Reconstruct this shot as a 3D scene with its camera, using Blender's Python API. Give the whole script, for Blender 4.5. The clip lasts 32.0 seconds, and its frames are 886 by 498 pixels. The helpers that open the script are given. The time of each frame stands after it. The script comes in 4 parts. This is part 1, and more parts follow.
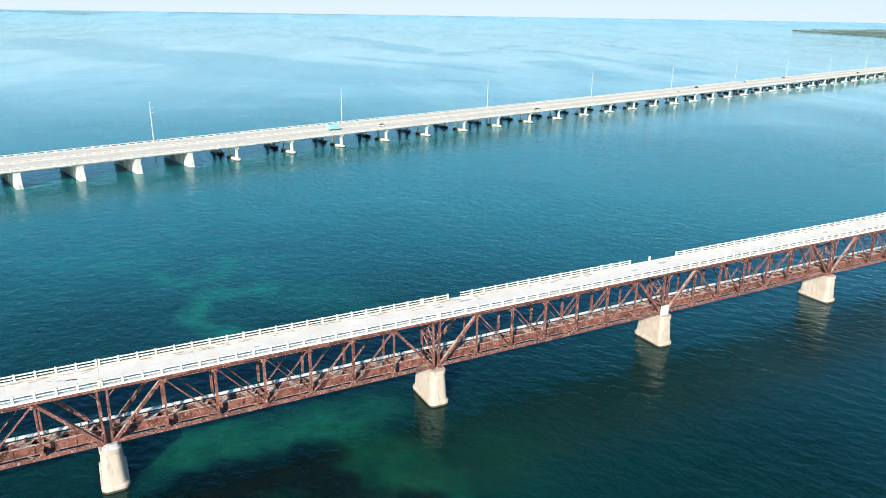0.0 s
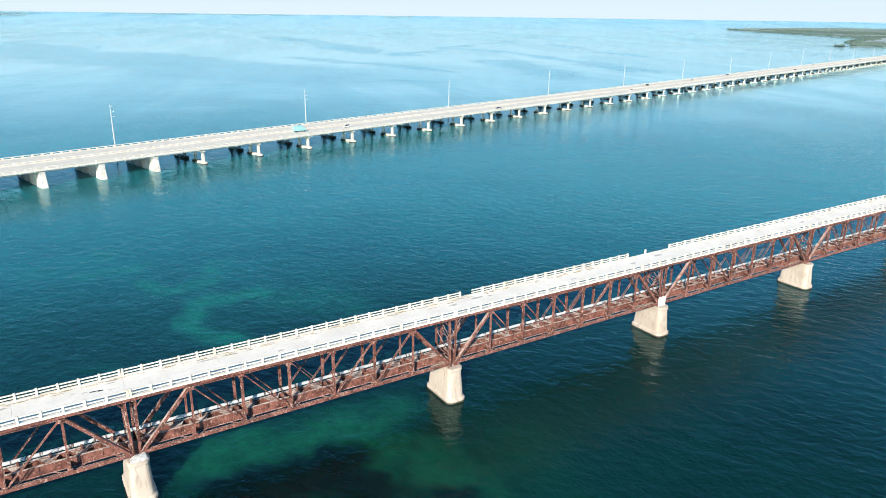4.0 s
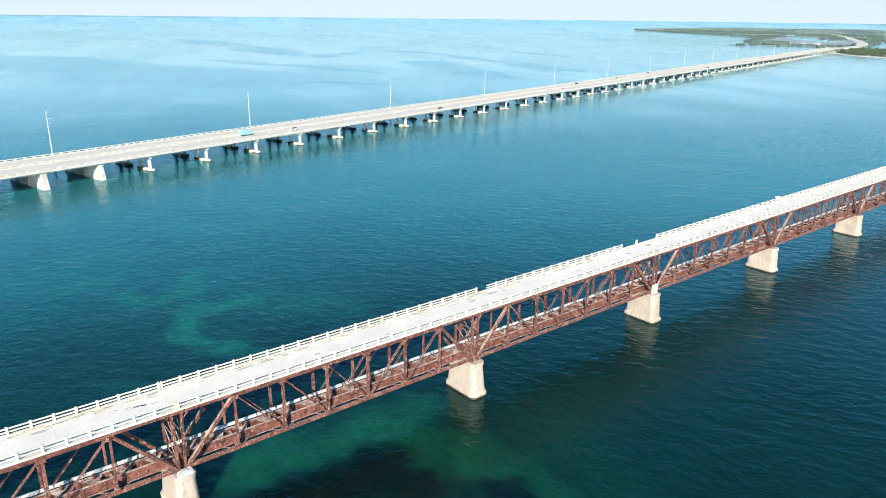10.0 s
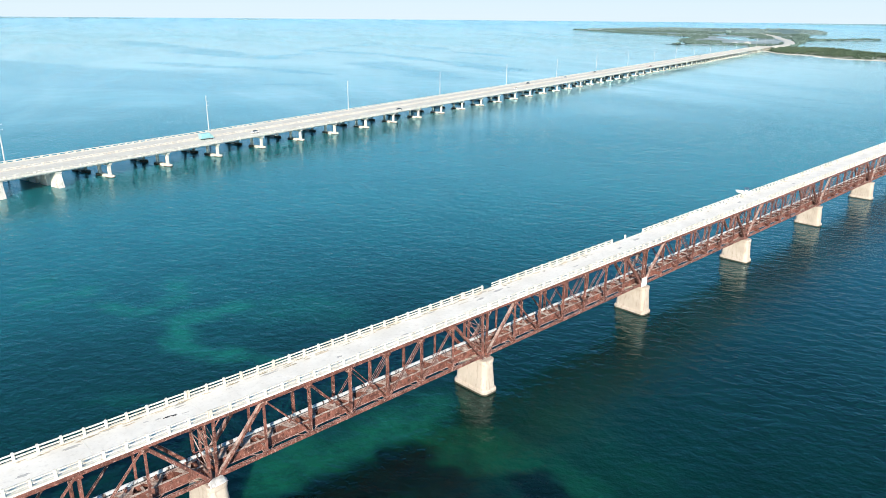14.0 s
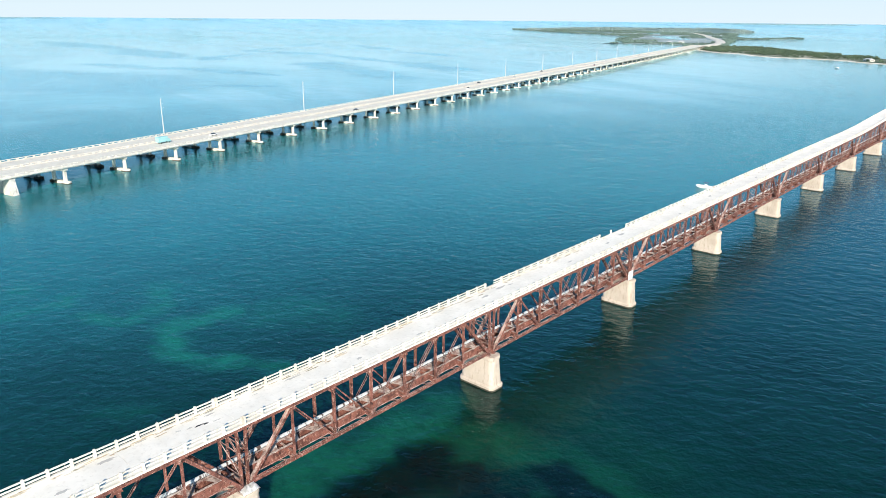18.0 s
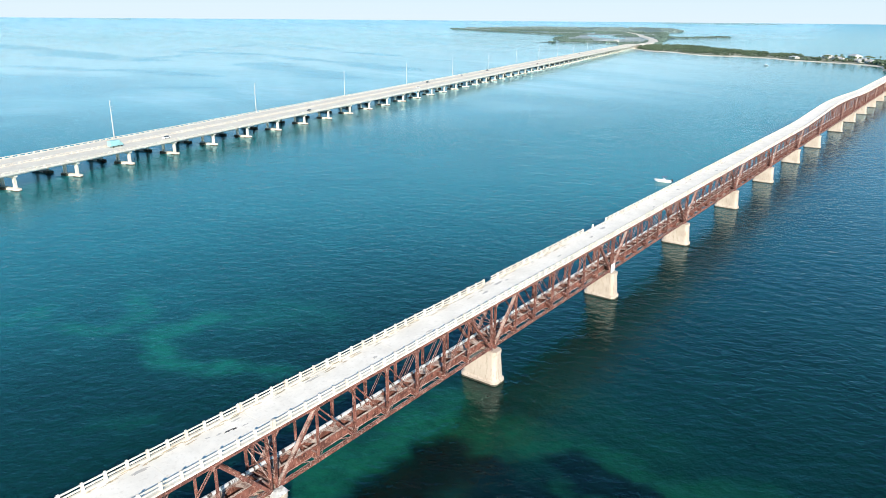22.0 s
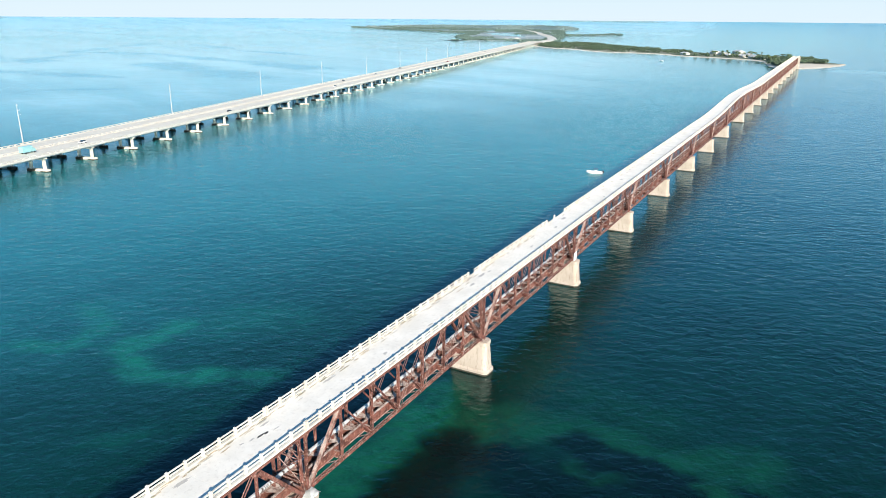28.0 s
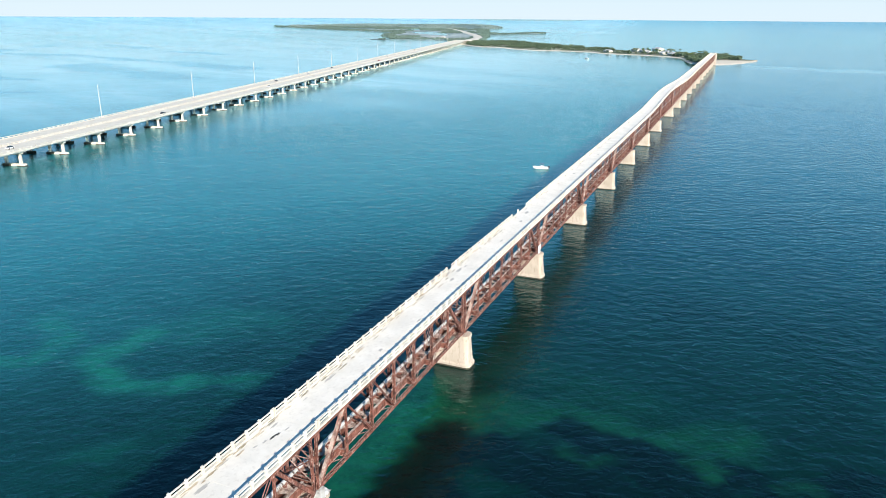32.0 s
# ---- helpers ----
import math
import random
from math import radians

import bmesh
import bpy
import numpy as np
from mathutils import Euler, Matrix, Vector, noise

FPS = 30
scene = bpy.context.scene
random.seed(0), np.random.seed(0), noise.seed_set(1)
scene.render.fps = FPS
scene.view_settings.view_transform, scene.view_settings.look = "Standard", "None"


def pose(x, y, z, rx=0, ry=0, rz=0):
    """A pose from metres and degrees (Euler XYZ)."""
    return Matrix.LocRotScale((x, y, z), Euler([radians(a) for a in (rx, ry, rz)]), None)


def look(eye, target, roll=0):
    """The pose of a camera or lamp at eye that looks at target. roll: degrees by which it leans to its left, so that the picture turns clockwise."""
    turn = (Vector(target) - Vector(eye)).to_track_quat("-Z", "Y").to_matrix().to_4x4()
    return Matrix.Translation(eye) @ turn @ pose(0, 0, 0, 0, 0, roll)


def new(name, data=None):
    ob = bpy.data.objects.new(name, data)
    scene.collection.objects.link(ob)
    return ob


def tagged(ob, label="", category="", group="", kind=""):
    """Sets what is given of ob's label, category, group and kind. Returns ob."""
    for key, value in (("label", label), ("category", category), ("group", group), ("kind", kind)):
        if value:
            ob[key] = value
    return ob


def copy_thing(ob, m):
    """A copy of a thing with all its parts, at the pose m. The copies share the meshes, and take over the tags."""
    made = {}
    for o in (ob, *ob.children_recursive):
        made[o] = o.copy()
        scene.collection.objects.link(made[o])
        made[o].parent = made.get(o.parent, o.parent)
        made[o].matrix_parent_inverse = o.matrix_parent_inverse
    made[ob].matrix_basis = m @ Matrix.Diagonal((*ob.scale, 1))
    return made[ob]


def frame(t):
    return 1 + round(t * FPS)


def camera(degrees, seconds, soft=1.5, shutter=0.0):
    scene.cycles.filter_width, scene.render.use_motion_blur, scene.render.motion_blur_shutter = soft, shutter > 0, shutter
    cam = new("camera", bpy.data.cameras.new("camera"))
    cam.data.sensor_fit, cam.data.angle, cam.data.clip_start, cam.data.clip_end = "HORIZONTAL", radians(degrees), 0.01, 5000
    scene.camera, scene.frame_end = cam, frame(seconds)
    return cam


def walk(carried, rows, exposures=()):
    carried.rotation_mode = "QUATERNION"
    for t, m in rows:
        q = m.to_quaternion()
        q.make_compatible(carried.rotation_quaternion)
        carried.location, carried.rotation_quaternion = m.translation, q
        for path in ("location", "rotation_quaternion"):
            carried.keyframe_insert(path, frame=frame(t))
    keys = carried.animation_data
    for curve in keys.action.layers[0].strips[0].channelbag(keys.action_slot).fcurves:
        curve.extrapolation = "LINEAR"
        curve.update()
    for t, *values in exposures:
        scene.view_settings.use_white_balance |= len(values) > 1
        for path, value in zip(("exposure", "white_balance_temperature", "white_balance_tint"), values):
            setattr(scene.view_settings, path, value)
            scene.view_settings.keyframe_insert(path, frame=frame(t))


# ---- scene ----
# The old railway bridge runs along x; z = 0 is the sea.
cam = camera(64.23, 32.0, soft=0.65)
PATH = [
    (0.0, -55.190, -101.111, 68.940, 71.477, -0.843, -27.763),
    (0.5, -56.538, -100.532, 68.943, 71.479, -0.803, -28.326),
    (1.0, -58.002, -99.948, 68.946, 71.486, -0.795, -28.916),
    (1.5, -59.394, -99.314, 68.925, 71.495, -0.776, -29.485),
    (2.0, -60.708, -98.700, 68.892, 71.504, -0.786, -30.025),
    (2.5, -62.113, -98.048, 68.888, 71.512, -0.780, -30.597),
    (3.0, -63.486, -97.442, 68.904, 71.513, -0.758, -31.172),
    (3.5, -64.810, -96.789, 68.895, 71.524, -0.730, -31.727),
    (5.5, -70.137, -93.828, 68.558, 71.575, -0.692, -33.767),
    (6.0, -71.411, -93.060, 68.432, 71.598, -0.676, -34.324),
    (6.5, -72.656, -92.254, 68.384, 71.603, -0.661, -34.897),
    (7.0, -73.959, -91.515, 68.367, 71.609, -0.645, -35.483),
    (7.5, -75.261, -90.764, 68.363, 71.626, -0.645, -36.067),
    (8.0, -76.547, -90.006, 68.365, 71.649, -0.633, -36.640),
    (8.5, -77.801, -89.217, 68.386, 71.661, -0.619, -37.220),
    (9.0, -79.031, -88.366, 68.392, 71.669, -0.613, -37.817),
    (9.5, -80.281, -87.529, 68.355, 71.685, -0.603, -38.417),
    (10.0, -81.509, -86.706, 68.319, 71.713, -0.585, -39.006),
    (10.5, -82.715, -85.913, 68.325, 71.728, -0.567, -39.580),
    (11.0, -83.921, -85.048, 68.352, 71.736, -0.551, -40.166),
    (11.5, -85.178, -84.205, 68.389, 71.747, -0.545, -40.760),
    (12.0, -86.395, -83.364, 68.395, 71.752, -0.524, -41.344),
    (12.5, -87.567, -82.516, 68.394, 71.773, -0.522, -41.925),
    (13.0, -88.750, -81.623, 68.379, 71.775, -0.489, -42.524),
    (13.5, -89.921, -80.732, 68.376, 71.781, -0.477, -43.123),
    (14.0, -91.059, -79.808, 68.378, 71.796, -0.480, -43.718),
    (14.5, -92.223, -78.934, 68.442, 71.810, -0.481, -44.312),
    (16.5, -96.796, -75.251, 68.646, 71.819, -0.499, -46.710),
    (17.0, -97.921, -74.246, 68.619, 71.826, -0.499, -47.310),
    (17.5, -98.934, -73.237, 68.594, 71.829, -0.494, -47.915),
    (18.0, -99.970, -72.257, 68.549, 71.820, -0.485, -48.526),
    (18.5, -101.012, -71.249, 68.590, 71.822, -0.488, -49.137),
    (19.0, -102.079, -70.284, 68.557, 71.837, -0.480, -49.744),
    (19.5, -103.082, -69.315, 68.519, 71.832, -0.470, -50.351),
    (20.0, -104.065, -68.355, 68.572, 71.817, -0.472, -50.961),
    (20.5, -105.054, -67.319, 68.544, 71.826, -0.474, -51.586),
    (21.0, -106.017, -66.298, 68.461, 71.833, -0.471, -52.214),
    (21.5, -106.942, -65.331, 68.432, 71.837, -0.465, -52.840),
    (22.0, -107.878, -64.313, 68.400, 71.836, -0.444, -53.482),
    (22.5, -108.737, -63.322, 68.427, 71.826, -0.456, -54.102),
    (23.0, -109.598, -62.306, 68.392, 71.817, -0.447, -54.739),
    (23.5, -110.450, -61.313, 68.312, 71.817, -0.441, -55.378),
    (24.0, -111.318, -60.280, 68.267, 71.804, -0.454, -56.028),
    (24.5, -112.136, -59.233, 68.226, 71.788, -0.445, -56.681),
    (25.0, -112.911, -58.212, 68.236, 71.776, -0.435, -57.346),
    (25.5, -113.706, -57.190, 68.219, 71.786, -0.420, -57.992),
    (27.5, -116.830, -53.126, 68.101, 71.772, -0.418, -60.686),
    (28.0, -117.580, -52.136, 67.992, 71.767, -0.434, -61.379),
    (28.5, -118.333, -51.123, 67.926, 71.778, -0.427, -62.080),
    (29.0, -119.001, -50.095, 67.861, 71.780, -0.456, -62.788),
    (29.5, -119.694, -49.052, 67.806, 71.784, -0.466, -63.507),
    (30.0, -120.404, -48.031, 67.744, 71.766, -0.478, -64.231),
    (30.5, -121.097, -46.960, 67.723, 71.748, -0.502, -64.959),
    (31.0, -121.832, -45.960, 67.740, 71.731, -0.504, -65.748),
    (31.5, -122.578, -45.028, 67.834, 71.724, -0.458, -66.538),
    (32.0, -123.299, -44.170, 67.884, 71.726, -0.367, -67.323),
]
walk(cam, [(t, pose(x, y, z, rx, ry, rz)) for t, x, y, z, rx, ry, rz in PATH])

# ---- world, sun, exposure ----
SUN_AZ = math.atan2(-0.73, -0.68)      # towards the sun, in the plan
SUN_EL = radians(26.5)
world = bpy.data.worlds.new("world")
scene.world = world
world.use_nodes = True
wt = world.node_tree
wn = wt.nodes
wn.clear()
w_out = wn.new("ShaderNodeOutputWorld")
w_bg = wn.new("ShaderNodeBackground")
w_sky = wn.new("ShaderNodeTexSky")
w_sky.sky_type = "NISHITA"
w_sky.sun_disc = False
w_sky.sun_elevation = SUN_EL
w_sky.sun_rotation = math.pi / 2 - SUN_AZ
w_sky.air_density, w_sky.dust_density, w_sky.ozone_density = 1.0, 0.1, 3.0
w_bg.inputs["Strength"].default_value = 0.085
w_tint = wn.new("ShaderNodeMix")
w_tint.data_type, w_tint.blend_type = "RGBA", "MULTIPLY"
w_tint.inputs[0].default_value = 1.0
w_tint.inputs[7].default_value = (0.48, 0.90, 1.16, 1.0)
wt.links.new(w_sky.outputs[0], w_tint.inputs[6])
# sea air: blue-green low in the sky, and a pale haze along the horizon
w_co = wn.new("ShaderNodeTexCoord")
w_sep = wn.new("ShaderNodeSeparateXYZ")
wt.links.new(w_co.outputs["Generated"], w_sep.inputs[0])
w_last = w_tint.outputs[2]
for top, most, tone in ((0.62, 0.92, (1.2, 5.4, 8.9, 1.0)), (0.23, 0.96, (6.1, 6.95, 7.45, 1.0))):
    w_low = wn.new("ShaderNodeMapRange")
    w_low.interpolation_type = "SMOOTHSTEP"
    for key, v in (("From Min", -0.02), ("From Max", top), ("To Min", most), ("To Max", 0.0)):
        w_low.inputs[key].default_value = v
    w_air = wn.new("ShaderNodeMix")
    w_air.data_type = "RGBA"
    w_air.inputs[7].default_value = tone
    wt.links.new(w_sep.outputs["Z"], w_low.inputs["Value"])
    wt.links.new(w_low.outputs[0], w_air.inputs[0])
    wt.links.new(w_last, w_air.inputs[6])
    w_last = w_air.outputs[2]
wt.links.new(w_last, w_bg.inputs[0])
wt.links.new(w_bg.outputs[0], w_out.inputs[0])
sun_data = bpy.data.lights.new("sun", "SUN")
sun_data.energy, sun_data.angle, sun_data.color = 5.0, radians(0.7), (1.0, 0.92, 0.80)
sun = new("sun", sun_data)
sd = Vector((math.cos(SUN_AZ) * math.cos(SUN_EL), math.sin(SUN_AZ) * math.cos(SUN_EL), math.sin(SUN_EL)))
sun.matrix_world = look(sd * 300, (0, 0, 0))
scene.view_settings.exposure = 0.65


# ---- materials ----
class Mat:
    """A node material with a few short ways to add nodes."""

    def __init__(self, name, rough=0.7, metal=0.0, spec=0.5):
        self.m = bpy.data.materials.new(name)
        self.m.use_nodes = True
        self.t = self.m.node_tree
        self.b = self.t.nodes["Principled BSDF"]
        self.b.inputs["Roughness"].default_value = rough
        self.b.inputs["Metallic"].default_value = metal
        self.b.inputs["Specular IOR Level"].default_value = spec
        self.co = self.t.nodes.new("ShaderNodeTexCoord").outputs["Object"]
        self.pos = self.t.nodes.new("ShaderNodeNewGeometry").outputs["Position"]
        self.rnd = self.t.nodes.new("ShaderNodeObjectInfo").outputs["Random"]

    def link(self, a, b):
        self.t.links.new(a, b)

    def mapped(self, src, scale=(1, 1, 1), loc=(0, 0, 0), rot=(0, 0, 0)):
        n = self.t.nodes.new("ShaderNodeMapping")
        n.inputs["Location"].default_value, n.inputs["Rotation"].default_value, n.inputs["Scale"].default_value = loc, rot, scale
        self.link(src, n.inputs["Vector"])
        return n.outputs[0]

    def noise(self, src, scale, detail=4.0, rough=0.55, distort=0.0):
        n = self.t.nodes.new("ShaderNodeTexNoise")
        n.inputs["Scale"].default_value, n.inputs["Detail"].default_value = scale, detail
        n.inputs["Roughness"].default_value, n.inputs["Distortion"].default_value = rough, distort
        self.link(src, n.inputs["Vector"])
        return n.outputs[0]

    def ramp(self, fac, lo, hi, a=0.0, b=1.0):
        n = self.t.nodes.new("ShaderNodeMapRange")
        n.interpolation_type = "SMOOTHSTEP"
        for key, v in (("From Min", lo), ("From Max", hi), ("To Min", a), ("To Max", b)):
            n.inputs[key].default_value = v
        self.link(fac, n.inputs["Value"])
        return n.outputs[0]

    def mix(self, fac, a, b, mode="MIX"):
        n = self.t.nodes.new("ShaderNodeMix")
        n.data_type, n.blend_type = "RGBA", mode
        for sock, v in ((n.inputs[0], fac), (n.inputs[6], a), (n.inputs[7], b)):
            if hasattr(v, "is_output"):
                self.link(v, sock)
            elif isinstance(v, tuple):
                sock.default_value = (*v, 1.0)
            else:
                sock.default_value = v
        return n.outputs[2]

    def math(self, op, a, b=0.0, clamp=False):
        n = self.t.nodes.new("ShaderNodeMath")
        n.operation, n.use_clamp = op, clamp
        for sock, v in ((n.inputs[0], a), (n.inputs[1], b)):
            if hasattr(v, "is_output"):
                self.link(v, sock)
            else:
                sock.default_value = v
        return n.outputs[0]

    def painted(self, name):
        n = self.t.nodes.new("ShaderNodeAttribute")
        n.attribute_name = name
        return n.outputs["Fac"]

    def colour(self, src):
        self.link(src, self.b.inputs["Base Color"])
        return self

    def bump(self, height, strength, dist, after=None):
        n = self.t.nodes.new("ShaderNodeBump")
        n.inputs["Strength"].default_value, n.inputs["Distance"].default_value = strength, dist
        self.link(height, n.inputs["Height"])
        if after is not None:
            self.link(after, n.inputs["Normal"])
        if self.b:
            self.link(n.outputs[0], self.b.inputs["Normal"])
        return n.outputs[0]


def along(m, src, turn, k, loc=(0, 0, 0)):
    """The place turned so that a crest line lies along x, drawn out by 1 / k."""
    return m.mapped(m.mapped(src, (1, 1, 1), (0, 0, 0), (0, 0, radians(-turn))), (k, 1, 1), loc)


def length_of(m, src, off=(0, 0, 0)):
    add = m.t.nodes.new("ShaderNodeVectorMath")
    add.operation = "ADD"
    m.link(src, add.inputs[0])
    add.inputs[1].default_value = off
    n = m.t.nodes.new("ShaderNodeVectorMath")
    n.operation = "LENGTH"
    m.link(add.outputs[0], n.inputs[0])
    return n.outputs["Value"]


CREST = -62.0       # the way the wave crests run, in the plan


def water_material():
    m = Mat("sea_water", 0.14)
    p = m.pos
    xyz = m.t.nodes.new("ShaderNodeSeparateXYZ")
    m.link(p, xyz.inputs[0])
    px, py = xyz.outputs["X"], xyz.outputs["Y"]
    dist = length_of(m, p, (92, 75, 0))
    # sea bed: grass beds and sand seen through the water
    big = m.noise(m.mapped(p, (1, 1, 0), (40, 10, 0)), 0.006, 3.0, 0.5, 0.6)
    mid = m.noise(m.mapped(p, (1, 1, 0)), 0.022, 4.0, 0.6, 0.4)
    deep, teal, grass = DEEP, TEAL, GRASS
    bay_side = m.ramp(py, -8.0, 40.0)
    green = m.mix(bay_side, (0.006, 0.098, 0.045), GREEN)
    col = m.mix(m.math("MULTIPLY", m.ramp(mid, 0.36, 0.66), m.ramp(py, 30.0, 130.0, 0.15, 1.0)), deep, teal)
    # channel between the bridges and open bay: colour brightens with distance as mirrored sky
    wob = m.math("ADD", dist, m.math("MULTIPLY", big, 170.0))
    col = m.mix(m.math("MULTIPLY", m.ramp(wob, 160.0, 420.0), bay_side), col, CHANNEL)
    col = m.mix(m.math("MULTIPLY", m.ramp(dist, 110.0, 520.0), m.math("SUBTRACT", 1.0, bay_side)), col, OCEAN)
    # sandy arcs, green shallows and weed beds
    fine = m.ramp(m.noise(p, 0.16, 5.0, 0.7), 0.32, 0.62, 0.45, 1.0)
    col = m.mix(m.math("MULTIPLY", m.painted("sand"), fine), col, green)
    col = m.mix(m.math("MULTIPLY", m.painted("weed"), m.ramp(fine, 0.45, 1.0, 0.86, 1.0)), col, grass)
    col = m.mix(m.math("MULTIPLY", m.painted("pocket"), fine), col, green)
    # far bay: shallow water, its colour paled with distance as mirrored pale horizon
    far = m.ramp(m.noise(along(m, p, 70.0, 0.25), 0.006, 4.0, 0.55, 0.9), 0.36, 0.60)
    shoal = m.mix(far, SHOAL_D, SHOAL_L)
    # darker bands painted for the bluer sky that ruffled water mirrors
    shoal = m.mix(m.math("MULTIPLY", m.painted("ruffle"), 0.85), shoal, RUFFLE_C)
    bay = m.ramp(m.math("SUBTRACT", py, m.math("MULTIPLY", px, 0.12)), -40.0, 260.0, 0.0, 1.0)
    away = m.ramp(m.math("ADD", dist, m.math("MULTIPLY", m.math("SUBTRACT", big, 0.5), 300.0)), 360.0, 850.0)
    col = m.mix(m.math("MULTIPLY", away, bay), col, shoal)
    # ocean side: pale sand off the spit, and far banks
    col = m.mix(m.painted("spit"), col, (0.20, 0.42, 0.47))
    # waves: swell, chop and ripples
    d = m.noise(along(m, p, CREST + 20, 0.8), 0.05, 2.0, 0.5, 0.3)
    a = m.noise(along(m, p, CREST, 0.75), 0.34, 3.0, 0.5, 0.1)
    b = m.noise(along(m, p, CREST - 18, 0.85, (5, 3, 0)), 0.80, 3.0, 0.55, 0.1)
    c = m.noise(along(m, p, CREST + 16, 0.8, (1, 7, 0)), 2.3, 3.0, 0.55, 0.2)
    # ruffled and slick water in long bands; the far bay and the strait off the key lie calm
    gust = m.noise(along(m, p, 62.0, 0.22, (2, 9, 0)), 0.008, 4.0, 0.6, 1.0)
    ruffle = m.math("MULTIPLY", m.painted("ruffle"), away)
    calm = m.math("ADD", m.math("MULTIPLY", m.ramp(gust, 0.36, 0.60, -0.30, 0.22), m.ramp(dist, 180.0, 700.0)), 1.0)
    lull = m.math("MULTIPLY", m.ramp(m.math("ADD", dist, m.math("MULTIPLY", m.math("SUBTRACT", big, 0.5), 350.0)), 380.0, 900.0), m.ramp(py, -140.0, 60.0, 0.45, 0.78))
    lull = m.math("MULTIPLY", lull, m.math("SUBTRACT", 1.0, m.math("MULTIPLY", ruffle, 0.7)))
    calm = m.math("MULTIPLY", calm, m.math("SUBTRACT", 1.0, lull))
    calm = m.math("MULTIPLY", calm, m.math("SUBTRACT", 1.0, m.math("MULTIPLY", m.painted("slick"), 0.7)))
    calm = m.math("MULTIPLY", calm, m.math("ADD", 1.0, m.math("MULTIPLY", m.painted("rip"), 1.2)))
    a, b, c = (m.math("MULTIPLY", m.math("SUBTRACT", h, 0.5), calm) for h in (a, b, c))
    nrm = m.bump(c, 1.0, WAVES[3], m.bump(b, 1.0, WAVES[2], m.bump(a, 1.0, WAVES[1], m.bump(d, 1.0, WAVES[0]))))
    # light scattered back from the water and its bed, under a mirror of the sky
    body = m.t.nodes.new("ShaderNodeSubsurfaceScattering")
    body.falloff = "BURLEY"
    body.inputs["Scale"].default_value = 1.0
    body.inputs["Radius"].default_value = (1.5, 3.0, 3.0)
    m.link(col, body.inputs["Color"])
    m.link(nrm, body.inputs["Normal"])
    gloss = m.t.nodes.new("ShaderNodeBsdfGlossy")
    gloss.distribution = "BECKMANN"
    gloss.inputs["Roughness"].default_value = 0.10
    gloss.inputs["Color"].default_value = GLOSS
    m.link(nrm, gloss.inputs["Normal"])
    fres = m.t.nodes.new("ShaderNodeFresnel")
    fres.inputs["IOR"].default_value = 1.335
    m.link(nrm, fres.inputs["Normal"])
    both = m.t.nodes.new("ShaderNodeMixShader")
    m.link(fres.outputs[0], both.inputs[0])
    m.link(body.outputs[0], both.inputs[1])
    m.link(gloss.outputs[0], both.inputs[2])
    m.link(both.outputs[0], m.t.nodes["Material Output"].inputs["Surface"])
    m.t.nodes.remove(m.b)
    return m.m


# colours of the sea and its bed; the far tones hold some mirrored sky
DEEP, TEAL, GREEN, GRASS = (0.001, 0.018, 0.013), (0.003, 0.066, 0.060), (0.007, 0.135, 0.092), (0.001, 0.007, 0.007)
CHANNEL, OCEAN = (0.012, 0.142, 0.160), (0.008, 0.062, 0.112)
SHOAL_D, SHOAL_L, RUFFLE_C = (0.200, 0.420, 0.470), (0.380, 0.590, 0.620), (0.060, 0.250, 0.330)
GLOSS = (0.80, 0.98, 1.0, 1.0)
WAVES = (0.24, 0.27, 0.100, 0.032)


# bands of sand and weed on the sea bed, each along a line of places: points, half width, strength
def bed(lines):
    out = []
    for pts, half, k in lines:
        for (ax, ay), (bx, by) in zip(pts, pts[1:]):
            out.append(((ax + bx) / 2, (ay + by) / 2, math.hypot(bx - ax, by - ay) * 0.5 + half * 0.9, half, math.degrees(math.atan2(by - ay, bx - ax)), k))
    return out


SAND = bed([
    ([(-14, 72), (-20, 71), (-27, 76), (-32, 73), (-36, 59), (-34, 50), (-27, 46)], 4.8, 0.9),
    ([(-26, 44), (-23, 36)], 4.5, 0.5), ([(-10, 66), (0, 52)], 14.0, 0.3),
    ([(-41, 94), (-37, 87), (-30, 84), (-23, 88), (-18, 100)], 4.5, 0.7),
    ([(-54, 108), (-44, 105), (-36, 109)], 4.5, 0.7), ([(-50, 120), (-42, 126)], 6.0, 0.4), ([(-60, 112), (-68, 116)], 5.0, 0.45),
    ([(-50, 8), (-36, 5), (-14, 4)], 10.0, 0.75), ([(-39, 1), (-30, 3)], 5.0, 0.5),
    ([(-24, -2), (-16, -10), (-13, -24), (-12, -34), (-13, -42), (-8, -52)], 7.0, 0.42),
    ([(-50, 42), (-56, 48)], 5.0, 0.2), ([(0, -14), (-4, -34)], 12.0, 0.15),
])
WEED = bed([
    ([(-48, -8), (-37, -6), (-30, -7)], 8.0, 0.95), ([(-27, -12), (-23, -14)], 6.0, 0.9), ([(-30, -20), (-31, -32)], 9.0, 0.9),
    ([(-19, -24), (-20, -33), (-23, -40)], 6.5, 0.9), ([(-22, -44), (-19, -52)], 6.0, 0.85), ([(-25, -58), (-14, -70)], 8.0, 0.8), ([(-52, -18), (-40, -34), (-32, -48)], 12.0, 0.85),
])
POCKET = bed([([(-23, -22), (-26, -26)], 2.6, 0.3), ([(-28, -29), (-24, -32)], 2.6, 0.3), ([(-17, -46), (-23, -47)], 2.8, 0.5), ([(-18, -58), (-20, -61)], 3.0, 0.3)])
